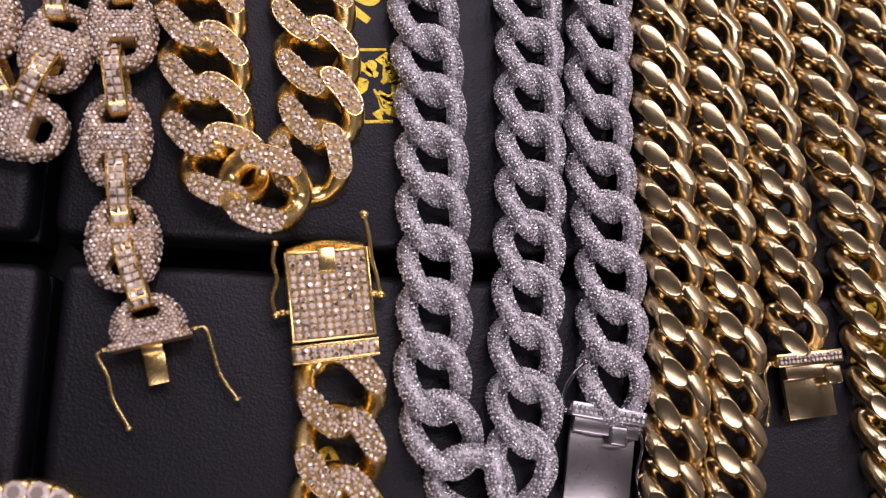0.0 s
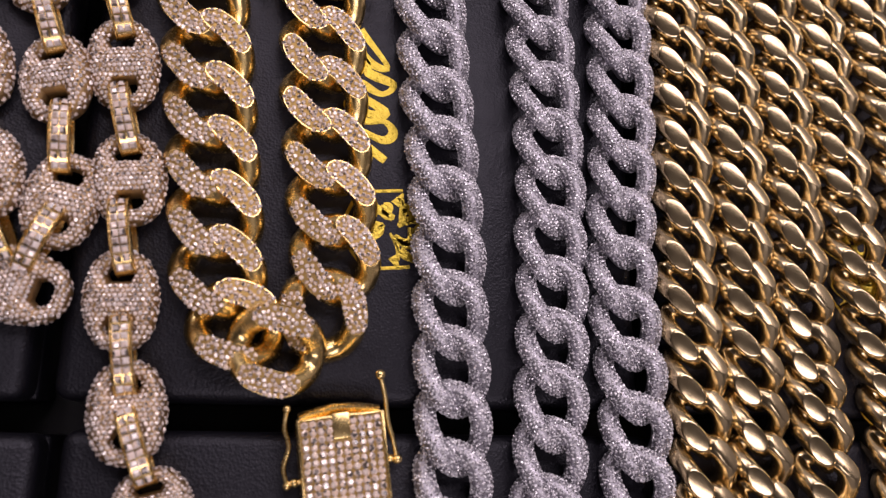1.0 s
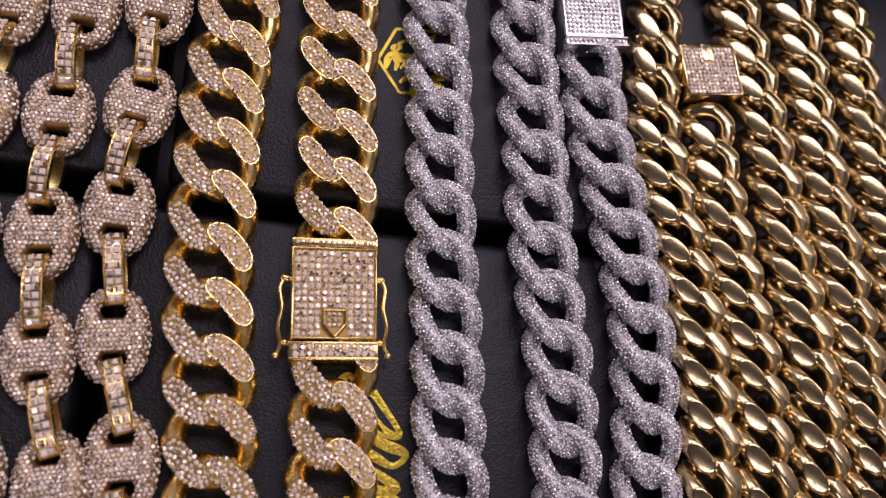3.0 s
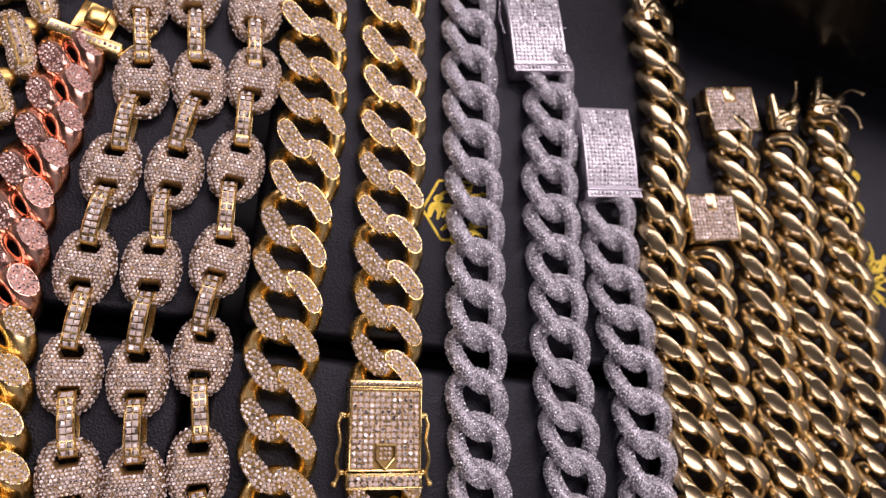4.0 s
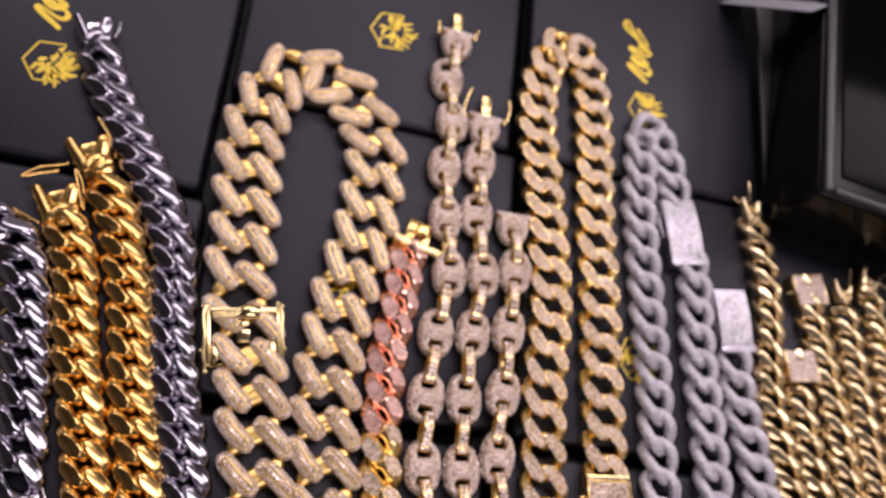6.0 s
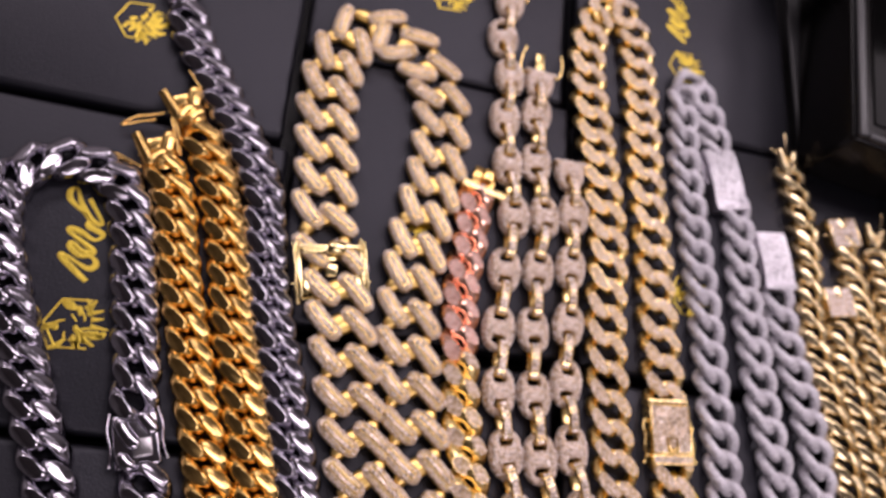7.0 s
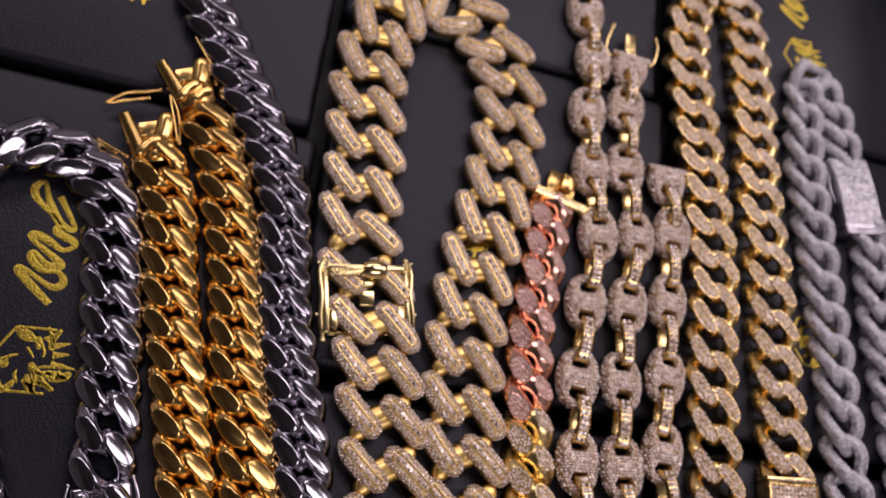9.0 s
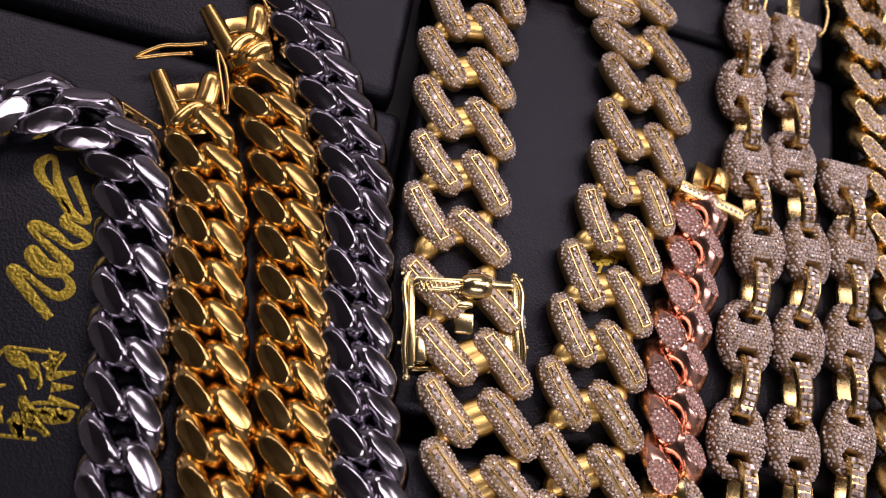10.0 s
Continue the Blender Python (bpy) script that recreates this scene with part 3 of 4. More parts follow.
def lay_puffs(root, spots):
    """Puffed links at the plan spots, each with its heading; a bar link between each two."""
    base = root.matrix_basis.inverted()
    r = np.random.default_rng(int(spots[0][0] * 10) % 97)
    pts = [np.array(s[:2], float) for s in spots]
    for k, p in enumerate(pts):
        if len(spots[k]) > 2:
            turn = spots[k][2]
        else:
            d = pts[min(k + 1, len(pts) - 1)] - pts[max(k - 1, 0)]
            turn = math.degrees(math.atan2(-d[0], d[1]))
        ob = part("puffed_link", PUFF[0], root, base @ mm_pose(p[0], p[1], 0, turn + r.normal(0, 4), r.normal(0, 4), r.normal(0, 5)))
        part("pave", PUFF[1], ob, label="rows of small bright stones", kind="stuff")
        if k:
            d = p - pts[k - 1]
            c = (p + pts[k - 1]) / 2
            turn = math.degrees(math.atan2(-d[0], d[1]))
            ob = part("bar_link", BAR[0], root, base @ mm_pose(c[0], c[1], 1.2, turn + r.normal(0, 5), 0, r.normal(0, 5)), label="gold bar link with one row of stones")
            part("pave", BAR[1], ob, label="square bright stones", kind="stuff")


mariner = thing("mariner_chain", mm_pose(-42, 70), "puffed mariner-link chain, gold set with pale stones, doubled back", "chain", "laid-out chains")
lay_puffs(mariner, [(-64.5, 352), (-61.7, 328.5), (-63.8, 304.6), (-62.6, 279.5), (-58.6, 253), (-63.2, 225.4), (-65.8, 197.4), (-66, 169.5), (-62.5, 143.5), (-57, 117.5), (-53, 92),
                    (-44.6, 68.8, 75), (-37.7, 86.6), (-39.7, 114.5), (-46, 142), (-49, 169), (-49.7, 198), (-46.8, 227), (-43.7, 255), (-47, 282.8), (-46.5, 310)])
mariner_b = thing("mariner_bracelet", mm_pose(-22, 42), "puffed mariner-link bracelet with its clasp tongue bare", "bracelet", "laid-out chains")
lay_puffs(mariner_b, [(-22.1, 41.6), (-23.8, 65.7), (-24.3, 92), (-26.8, 119.5), (-31.8, 146.8), (-34, 176), (-32.3, 202.5), (-30.7, 230.8), (-27.8, 258.5)])

iced = thing("iced_gold_chain", mm_pose(10, 53), "yellow gold curb chain, filed faces set with stones", "chain", "laid-out chains")
lay_chain(iced, [(17.6, 145), (18, 117), (20, 90), (21, 77), (18, 63), (10, 54), (3, 55), (-3, 65), (-5, 76), (-7, 101), (-9, 126), (-12, 153), (-13, 180), (-12.5, 210),
                 (-10, 242), (-11, 270), (-15, 310), (-18, 342), (-14, 370), (-5, 386), (4, 385), (11, 369), (13, 333), (13, 288), (15, 245), (15, 220), (16, 192), (17, 166)],
          13.2, ICED, marks=[(18, 141.5), (19.5, 101.3), (-6.5, 98), (-10.8, 151), (-13.2, 191.5), (-10.5, 285), (13.4, 293), (16, 197)], gaps=[((13, 56.5), (4.5, 54))], seed=7)
# the link at the turn lies over its neighbours
ob = part("link", ICED[0][0], iced, iced.matrix_basis.inverted() @ mm_pose(8.0, 55.0, 2.6, 32, 6, -5))
part("pave", ICED[0][1], ob, label="small bright cut stones", kind="stuff")
iced_b = thing("iced_gold_chain", mm_pose(25, 9), "yellow gold curb chain set with stones, hung on a box clasp", "chain", "laid-out chains")
lay_chain(iced_b, [(23.6, 18), (25, 9), (25, -3), (24, -14), (23, -60)], 13.1, ICED, marks=[(25, 9)], seed=8)

white = thing("white_iced_chain", mm_pose(60, -13), "white metal curb chain paved with small stones", "chain", "laid-out chains")
lay_chain(white, [(64.5, 284), (67, 262), (66.5, 240), (69, 204), (71, 172), (74.5, 140), (75.5, 110), (75, 91), (74, 70), (72, 40), (69, 13), (68.5, -1), (65, -12), (57, -14), (51, -7),
                  (47, 5), (47, 17), (48, 43), (48, 71), (47.5, 97), (46, 121), (45, 151), (43, 185), (42, 220), (39.5, 262), (38, 300), (39, 325), (42, 345), (47, 347), (52, 338), (56, 325), (59, 306)],
          13.0, WHITE, marks=[(47.6, 102)], seed=9)
white_b = thing("white_iced_bracelet", mm_pose(92, 13), "white metal curb bracelet paved with small stones", "bracelet", "laid-out chains")
lay_chain(white_b, [(92, 8), (93.5, 41), (93, 70), (95, 97), (97, 121), (97.5, 153), (93.5, 183), (88, 211), (86, 238)], 13.0, WHITE, seed=10)

PALES = [([(102, -40), (105, -15), (110, 12), (111, 41), (111, 71), (113, 99), (115, 130), (114, 155), (111, 175), (107, 198), (105, 221), (108, 250), (108.5, 275), (106, 292), (104, 304)], 12),
         ([(119, -40), (122, -16), (126, 12), (127, 41), (128, 72), (130, 106), (130.5, 138), (127, 168), (123, 198), (121.5, 223)], 13),
         ([(145.6, 21), (145.2, 40), (145, 73), (146.5, 107), (147.5, 143), (144, 178), (141, 210), (137, 240), (132.5, 266)], 14),
         ([(172, -40), (170, -10), (169, 11), (168, 41), (165, 74), (163.5, 108), (163, 144), (160.5, 179), (158, 213), (156, 245), (154, 266)], 15),
         ([(192, -40), (190, 0), (186, 60), (183, 115), (180, 161), (177, 205), (175, 243), (173, 272)], 16)]
pales = []
for pts, seed in PALES:
    root = thing("pale_gold_chain", mm_pose(*pts[0]), "pale gold polished curb chain laid straight beside others", "chain", "pale gold chains")
    lay_chain(root, pts, 11.05, PALE, seed=seed, nod=2.5)
    pales.append(root)

# ---------------------------------------------------------------- clasps


def grid_spots(w, d, step, z, hole=None, curve=0.0, edge=0.0):
    """Rows of stones on a flat or slightly arched plate."""
    nx, ny = int(round(w / step)), int(round(d / step))
    out = []
    for i in range(nx):
        for j in range(ny):
            x, y = (i + 0.5 - nx / 2) * w / nx, (j + 0.5 - ny / 2) * d / ny
            if hole and hole(x, y):
                continue
            q = y / (d / 2)
            out.append((np.array([x, y, z - curve * q * q]), np.array([0, 4 * curve * y / d ** 2 * 2, 1.0]), step * 0.54))
    return out


def box_clasp(root, at, w, d, h, metal, seat, stone, step, bar=3.4, notch=False, curve=0.0, emblem=False, head=0.0, name="clasp"):
    """A box clasp: rimmed body, sunk plate of stones, an end bar at its lower end, a bar or tongue at its head."""
    base = root.matrix_basis.inverted()
    bm = bmesh.new()
    lo, hi = -d / 2 + bar + 0.5, d / 2 - head
    if curve:
        n = 11
        tops = [h - 0.35 - curve * (2 * k / (n - 1) - 1) ** 2 for k in range(n)]
        sweep(bm, [(0, lo + (hi - lo) * k / (n - 1), 0) for k in range(n)],
              lambda k: [(-w / 2, 0.8), (w / 2, 0.8), (w / 2, tops[k] - 0.4), (w / 2 - 0.4, tops[k]), (-w / 2 + 0.4, tops[k]), (-w / 2, tops[k] - 0.4)], closed=False)
    if not curve:
        slab(bm, -w / 2, w / 2, lo, hi, 0.8, h - 0.35, 0.45)
    ob = part(name, finish(bm, name, [metal], 40), root, base @ at, "box clasp set with rows of stones")
    if not curve:
        bm = bmesh.new()
        x, y0, y1, zz = w / 2 - 0.3, lo + 0.3, hi - 0.3, h - 0.2
        if notch:
            sweep(bm, [(2.1, y1, zz), (x, y1, zz), (x, y0, zz), (-x, y0, zz), (-x, y1, zz), (-2.1, y1, zz)], lambda i: round_section(0.36, 0.5, 8, 3), closed=False)
        else:
            sweep(bm, [(x, y1, zz), (x, y0, zz), (-x, y0, zz), (-x, y1, zz)], lambda i: round_section(0.36, 0.5, 8, 3))
        part("frame", finish(bm, "frame", [metal], 40), ob, None, "thin raised metal frame")
    hole = None
    if notch:
        hole = lambda x, y: abs(x) < 2.4 and y > (hi - lo) / 2 - 5.2
        bm = bmesh.new()
        slab(bm, -1.9, 1.9, hi - 5.0, hi + 0.4, h - 1.2, h - 0.05, 0.2)
        part("tongue", finish(bm, "tongue", [metal], 40), ob, None, "smooth metal tongue in a notch")
    if emblem:
        hole = lambda x, y: abs(x) < 2.9 and y < -(hi - lo) / 2 + 6.6
        bm = bmesh.new()
        ring = [(-2.6, 6.2), (2.6, 6.2), (2.6, 2.6), (0, -0.4), (-2.6, 2.6)]
        pts = [(x, y + lo + 0.8, h + 0.2) for x, y in ring]
        for a, b in zip(pts, pts[1:] + pts[:1]):
            sweep(bm, [a, b], lambda i: round_section(0.42, 0.6, 8), closed=False)
        emb = part("emblem", finish(bm, "emblem", [metal], 40), ob, None, "small raised shield outline")
        spots = [(np.array([x, lo + 0.8 + y, h + 0.1]), np.array([0, 0, 1.0]), 0.55) for x in (-1.2, 0, 1.2) for y in (2.6, 3.9, 5.2)]
        part("pave", stones_mesh("emblem_stones", spots, stone, 6, 4), emb, kind="stuff")
    spots = [(p + np.array([0, (lo + hi) / 2, 0]), nrm, r) for p, nrm, r in grid_spots(w - 1.5, hi - lo - 1.4, step, h - 0.3, hole, curve)]
    if not curve:
        bm = bmesh.new()
        slab(bm, -w / 2 + 0.5, w / 2 - 0.5, lo + 0.5, hi - 0.5, h - 0.6, h - 0.3, 0.0)
        part("stone_plate", finish(bm, "stone_plate", [seat], 40), ob, None, "matt gold plate under the stones")
    part("pave", stones_mesh("plate_stones", spots, stone, 6, 8, 0.18), ob, label="rows of bright stones", kind="stuff")
    if bar:
        bm = bmesh.new()
        slab(bm, -w / 2 - 0.3, w / 2 + 0.3, -d / 2, -d / 2 + bar, 1.0, h - 0.5, 0.4)
        for y in (-d / 2 + 0.3, -d / 2 + bar - 0.3):
            slab(bm, -w / 2 - 0.3, w / 2 + 0.3, y - 0.3, y + 0.3, h - 1, h, 0.15)
        b = part("end_bar", finish(bm, "end_bar", [metal], 40), ob, None, "narrow bar with one row of stones")
        spots = [(p + np.array([0, -d / 2 + bar / 2, 0]), nrm, min(r, (bar - 1.2) * 0.5)) for p, nrm, r in grid_spots(w - 1, bar - 1.2, min(step, bar - 1.2) if bar > 2.2 else 1.0, h - 0.4)]
        part("pave", stones_mesh("bar_stones", spots, stone, 6, 9, 0.07), b, kind="stuff")
    if head:
        bm = bmesh.new()
        slab(bm, -w / 2, w / 2, hi + 0.3, d / 2, 1.0, h - 0.3, 0.4)
        b = part("head_bar", finish(bm, "head_bar", [metal], 40), ob, None, "narrow bar with one row of stones")
        spots = [(p + np.array([0, (hi + 0.3 + d / 2) / 2, 0]), nrm, 0.55) for p, nrm, r in grid_spots(w - 1.4, 1.3, 1.3, h - 0.2)]
        part("pave", stones_mesh("head_stones", spots, stone, 6, 10, 0.07), b, kind="stuff")
    return ob


def latch(ob, pts, metal, r=0.55, tip=0.95):
    """A bent safety latch of wire with ball ends."""
    bm = bmesh.new()
    wire(bm, pts, r, 8, tip)
    return part("latch", finish(bm, "latch", [metal], 60), ob, None, "thin bent safety latch")


def hinge(ob, x, y, z, metal):
    bm = bmesh.new()
    bmesh.ops.create_icosphere(bm, subdivisions=2, radius=1.0, matrix=Matrix.Translation((x, y, z)))
    wire(bm, [(x - 1.4, y, z), (x, y, z), (x + 1.4, y, z)], 0.6, 8)
    part("hinge_pin", finish(bm, "hinge_pin", [metal], 60), ob)


# closed box clasp of the yellow gold chain
c = box_clasp(iced, mm_pose(16.6, 157.2, 0, 2), 20.2, 29.2, 8.2, GOLD, SEAT_GOLD, STONE_GOLD, 1.62, bar=4.2, emblem=True, head=2.4)
for sx in (-1, 1):
    hinge(c, sx * 11.0, 5.0, 5.0, GOLD)
    latch(c, [(sx * 11.6, 5.2, 5.0), (sx * 12.6, 2.5, 5.2), (sx * 12.0, -2.0, 5.4), (sx * 12.8, -6.5, 5.4), (sx * 12.2, -10.5, 5.0), (sx * 13.2, -13.2, 4.6)], GOLD)
    hinge(c, sx * 11.2, -10.2, 4.4, GOLD)
# the open one of the chain below it
c = box_clasp(iced_b, mm_pose(22.8, 28, 0, 5.5), 18.8, 25.0, 8.4, GOLD, SEAT_GOLD, STONE_GOLD, 1.66, bar=4.0, notch=True)
bm = bmesh.new()
cap_path = [(x, 12.4 + 1.5 * (1 - (x / 9) ** 2), 4.4) for x in np.linspace(-8.6, 8.6, 9)]
sweep(bm, cap_path, lambda i: round_section(1.2, 3.4, 8, 3), closed=False)
part("lip", finish(bm, "lip", [GOLD], 50), c, None, "curved polished gold lip")
hinge(c, -10.6, -0.5, 4.2, GOLD)
hinge(c, 10.4, 1.8, 4.2, GOLD)
latch(c, [(-12.2, -1.0, 4.2), (-12.6, 3, 4.6), (-11.2, 7, 5.2), (-11.8, 11, 5.6), (-11.0, 15, 6.4)], GOLD)
latch(c, [(12.0, 1.5, 4.2), (11.4, 6, 5), (10.6, 10, 5.6), (10.4, 15, 6.6), (9.6, 20, 7.8)], GOLD, tip=1.2)
# white clasps
c = box_clasp(white, mm_pose(60, 291, 0, 9), 19.0, 34.5, 8.4, SILVER, SILVER, STONE_COOL, 1.3, bar=3.0, curve=1.2)
latch(c, [(-10.2, 10, 5), (-11.2, 4, 5), (-10.4, -2, 5)], STEEL, 0.4, 0.7)
hinge(c, 10.2, 0, 5, STEEL)
c = box_clasp(white_b, mm_pose(85.6, 249, 0, 6), 18.4, 31.0, 8.2, SILVER, SILVER, STONE_COOL, 1.3, bar=3.0, curve=1.0, notch=False)
latch(c, [(-9.6, 6, 5), (-12.6, 5.6, 5)], STEEL, 0.4, 0.7)


def tongue_end(root, at, w, metal, stone, plate_w, plate_d, plate_mat, button=(3.0, 2.0)):
    """The bare half of a box clasp: a stone-set bar, a polished plate under it and a push button."""
    base = root.matrix_basis.inverted()
    bm = bmesh.new()
    slab(bm, -w / 2, w / 2, 0, 3.4, 1.5, 7.2, 0.4)
    ob = part("clasp_bar", finish(bm, "clasp_bar", [metal], 40), root, base @ at, "stone-set bar of an open clasp")
    spots = [(p + np.array([0, 1.7, 0]), nrm, 0.56) for p, nrm, r in grid_spots(w - 1, 2.4, 1.2, 7.15)]
    part("pave", stones_mesh("bar_stones", spots, stone, 6, 11, 0.07), ob, kind="stuff")
    bm = bmesh.new()
    slab(bm, -plate_w / 2, plate_w / 2, -plate_d, 0.2, 3.0, 4.4, 0.35)
    plate = part("plate", finish(bm, "plate", [plate_mat], 40), ob, None, "smooth polished metal tongue")
    for name, y0, y1, z0, z1 in (("folded_edge", -plate_d, -plate_d + 3.0, 1.6, 3.2), ("step", -3.4, 0.3, 3.6, 6.2)):
        bm = bmesh.new()
        slab(bm, -plate_w / 2, plate_w / 2, y0, y1, z0, z1, 0.3)
        part(name, finish(bm, name, [plate_mat], 40), plate)
    bm = bmesh.new()
    slab(bm, button[0] - 2.4, button[0] + 2.4, -5.6, -0.6, 3.4, 7.0, 0.8, seg=3)
    part("button", finish(bm, "button", [plate_mat], 50), ob, None, "square push button")
    return ob


PLATE = material("brushed_steel_plate", (0.42, 0.40, 0.42), 0.3, 1.0, grain=0.08, grain_size=0.7, vary=0.05)
c = tongue_end(white_b, mm_pose(88.4, -0.2, 0, -11), 19.4, SILVER, STONE_COOL, 16.8, 19.0, PLATE)
latch(c, [(-10.4, 1.0, 4.5), (-11.6, 4, 5), (-10.2, 9, 6), (-7.5, 13, 6.5)], STEEL, 0.5, 0.9)
latch(c, [(9.0, -0.5, 4.5), (10.6, -5, 4), (10.2, -11, 3), (12, -16, 2.2)], STEEL, 0.5, 0.9)
c = tongue_end(pales[2], mm_pose(146, 11.9, 0, 4), 19.8, CHAMPAGNE, STONE, 14.4, 13.6, CHAMPAGNE, button=(6.5, 2.0))
latch(c, [(-10.4, 1.2, 4.2), (-12.2, -2, 4), (-11.6, -9, 3), (-12.8, -14, 2.4)], CHAMPAGNE, 0.45, 0.8)
# small clasps of the pale chains
c = box_clasp(pales[1], mm_pose(122.6, 230.5, 0, 7), 17.8, 16.5, 7.6, CHAMPAGNE, SEAT_PALE, STONE, 1.25, bar=0.0, notch=True)
latch(c, [(-9.4, 5, 5), (-11.4, 3.6, 5), (-11.0, -1, 5), (-9.2, -3.4, 5)], GOLD24, 0.4, 0.6)
c = box_clasp(pales[2], mm_pose(132.2, 270.8, 0, 10), 18.6, 17.0, 7.6, CHAMPAGNE, SEAT_PALE, STONE, 1.25, bar=0.0, notch=True)
latch(c, [(-9.6, 0, 5), (-12.6, -0.4, 5)], CHAMPAGNE, 0.4, 0.6)


def open_end(root, at, w, d, metal):
    """An open box clasp end: a polished shell with two forked prongs and loose safety latches."""
    base = root.matrix_basis.inverted()
    bm = bmesh.new()
    lo = -d / 2
    sweep(bm, [(0, lo + d * t, 3.4 + 0.6 * math.sin(3 * t)) for t in np.linspace(0, 0.5, 6)],
          lambda i: round_section(w / 2 * (0.78 + 0.12 * i / 5), 3.0, 14, 2.6), closed=False)
    # a thick tapering horn on one side, a flat teardrop on the other, and the folds between them
    sweep(bm, [(-w * (0.26 + 0.18 * t), d * (-0.3 + 0.86 * t), 4.2 + 1.8 * t) for t in np.linspace(0, 1, 7)],
          lambda i: round_section(w * (0.21 - 0.012 * i), 3.2 - 0.22 * i, 12, 2.2), closed=False)
    bean(bm, w * 0.10, -d * 0.14, w * 0.40, d * 0.50, -0.7, w * 0.2, 2.6, 5.0, 2.0)
    bean(bm, -w * 0.34, -d * 0.36, w * 0.20, -d * 0.06, 1.2, w * 0.13, 2.0, 6.0, 2.0)
    bean(bm, -w * 0.10, -d * 0.46, w * 0.40, -d * 0.26, 1.0, w * 0.13, 1.9, 5.8, 2.0)
    wire(bm, [(-w * 0.5, -d * 0.02, 5.4), (-w * 0.2, d * 0.02, 7.0), (w * 0.12, -d * 0.02, 7.3), (w * 0.34, -d * 0.2, 6.6)], 0.55)
    ob = part("open_clasp", finish(bm, "open_clasp", [metal], 45), root, base @ at, "open polished clasp end with two prongs")
    bm = bmesh.new()
    slab(bm, -w * 0.2, w * 0.2, d * 0.0, d * 0.42, 2.2, 3.6, 0.3)
    part("spring_plate", finish(bm, "spring_plate", [metal], 40), ob)
    return ob


c = open_end(deep_a, mm_pose(-220, 258, 0, 22), 16, 17, GOLD24)
latch(c, [(-8.9, -5.2, 5.2), (-12.3, -1.7, 5), (-16.9, 3.2, 4.4), (-21.2, 6.7, 3.6), (-16.8, 1.8, 4.2), (-11.9, -3.0, 4.6)], GOLD24, 0.6, 0.8)
latch(c, [(8.0, -3, 4.6), (9.4, 3, 6), (9.6, 9, 7.4), (8.4, 13, 8.2), (8.0, 6, 7), (7.6, -2, 5.4)], GOLD24, 0.45, 0.8)
c = open_end(deep_b, mm_pose(-212, 281, 0, 28), 16, 17, GOLD24)
latch(c, [(-10.2, -0.1, 5.2), (-14.9, 0.6, 5), (-20.9, 1.8, 4.6), (-28.0, 0.5, 3.6), (-20.1, -0.7, 4.2), (-14.4, -1.7, 4.4)], GOLD24, 0.6, 0.8)
latch(c, [(8.2, -2, 4.6), (8.6, 4, 6), (7.4, 11, 7.6), (6.6, 15, 8.2), (8.4, 6, 6.6)], GOLD24, 0.45, 0.8)
c = open_end(steel_b, mm_pose(-222, 338, 0, 18), 15, 15, STEEL)
latch(c, [(7.6, -2, 4.5), (9.4, 1, 5), (10.4, 4, 5)], STEEL, 0.45, 0.8)
c = open_end(pales[0], mm_pose(103, 309, 0, 8), 12, 14, CHAMPAGNE)
latch(c, [(-5, 4, 4), (-7.5, 7, 5), (-9, 8, 5)], CHAMPAGNE, 0.5, 1.0)
latch(c, [(0, 7, 5), (0.5, 12, 6), (0.6, 17, 6.4)], CHAMPAGNE, 0.7, 0.7)
c = open_end(pales[3], mm_pose(154, 273, 0, 0), 12, 11, CHAMPAGNE)
latch(c, [(3, 3, 5), (4.5, 8, 7), (4.2, 12, 8)], CHAMPAGNE, 0.5, 0.9)
c = open_end(pales[4], mm_pose(172.5, 281, 0, -20), 13, 12, CHAMPAGNE)
latch(c, [(5, 0, 5), (9, 2, 5.6), (14, 0, 5.4), (16, -3, 5)], CHAMPAGNE, 0.5, 0.9)
latch(c, [(4, 4, 5), (8, 9, 6), (13, 10, 6)], CHAMPAGNE, 0.5, 0.9)

# clasp of the steel loop
base = steel_loop.matrix_basis.inverted()
bm = bmesh.new()
slab(bm, -8.2, 8.2, -10, 10, 1.0, 6.4, 1.2, seg=3)
bean(bm, -5.4, 9, 1.0, -3, -1.2, 2.8, 2.4, 6.4)
bean(bm, 1.4, 9.5, 6.4, 1.0, 1.0, 2.6, 2.2, 6.4)
bean(bm, -6, -3.5, -1.6, -10, -1, 2.6, 2.0, 6.4)
c = part("clasp", finish(bm, "clasp", [STEEL], 50), steel_loop, base @ mm_pose(-210, 139, 0, 14), "polished steel box clasp")
bm = bmesh.new()
slab(bm, -1.5, 5.5, -6.5, 0.5, 6.0, 7.6, 0.7, seg=3)
part("button", finish(bm, "button", [PLATE], 50), c)
for sx in (-1, 1):
    latch(c, [(sx * 8.6, 11, 4.4), (sx * 9.8, 5, 5), (sx * 9.2, -2, 5), (sx * 10.2, -8, 4.6)], STEEL, 0.6, 0.9)

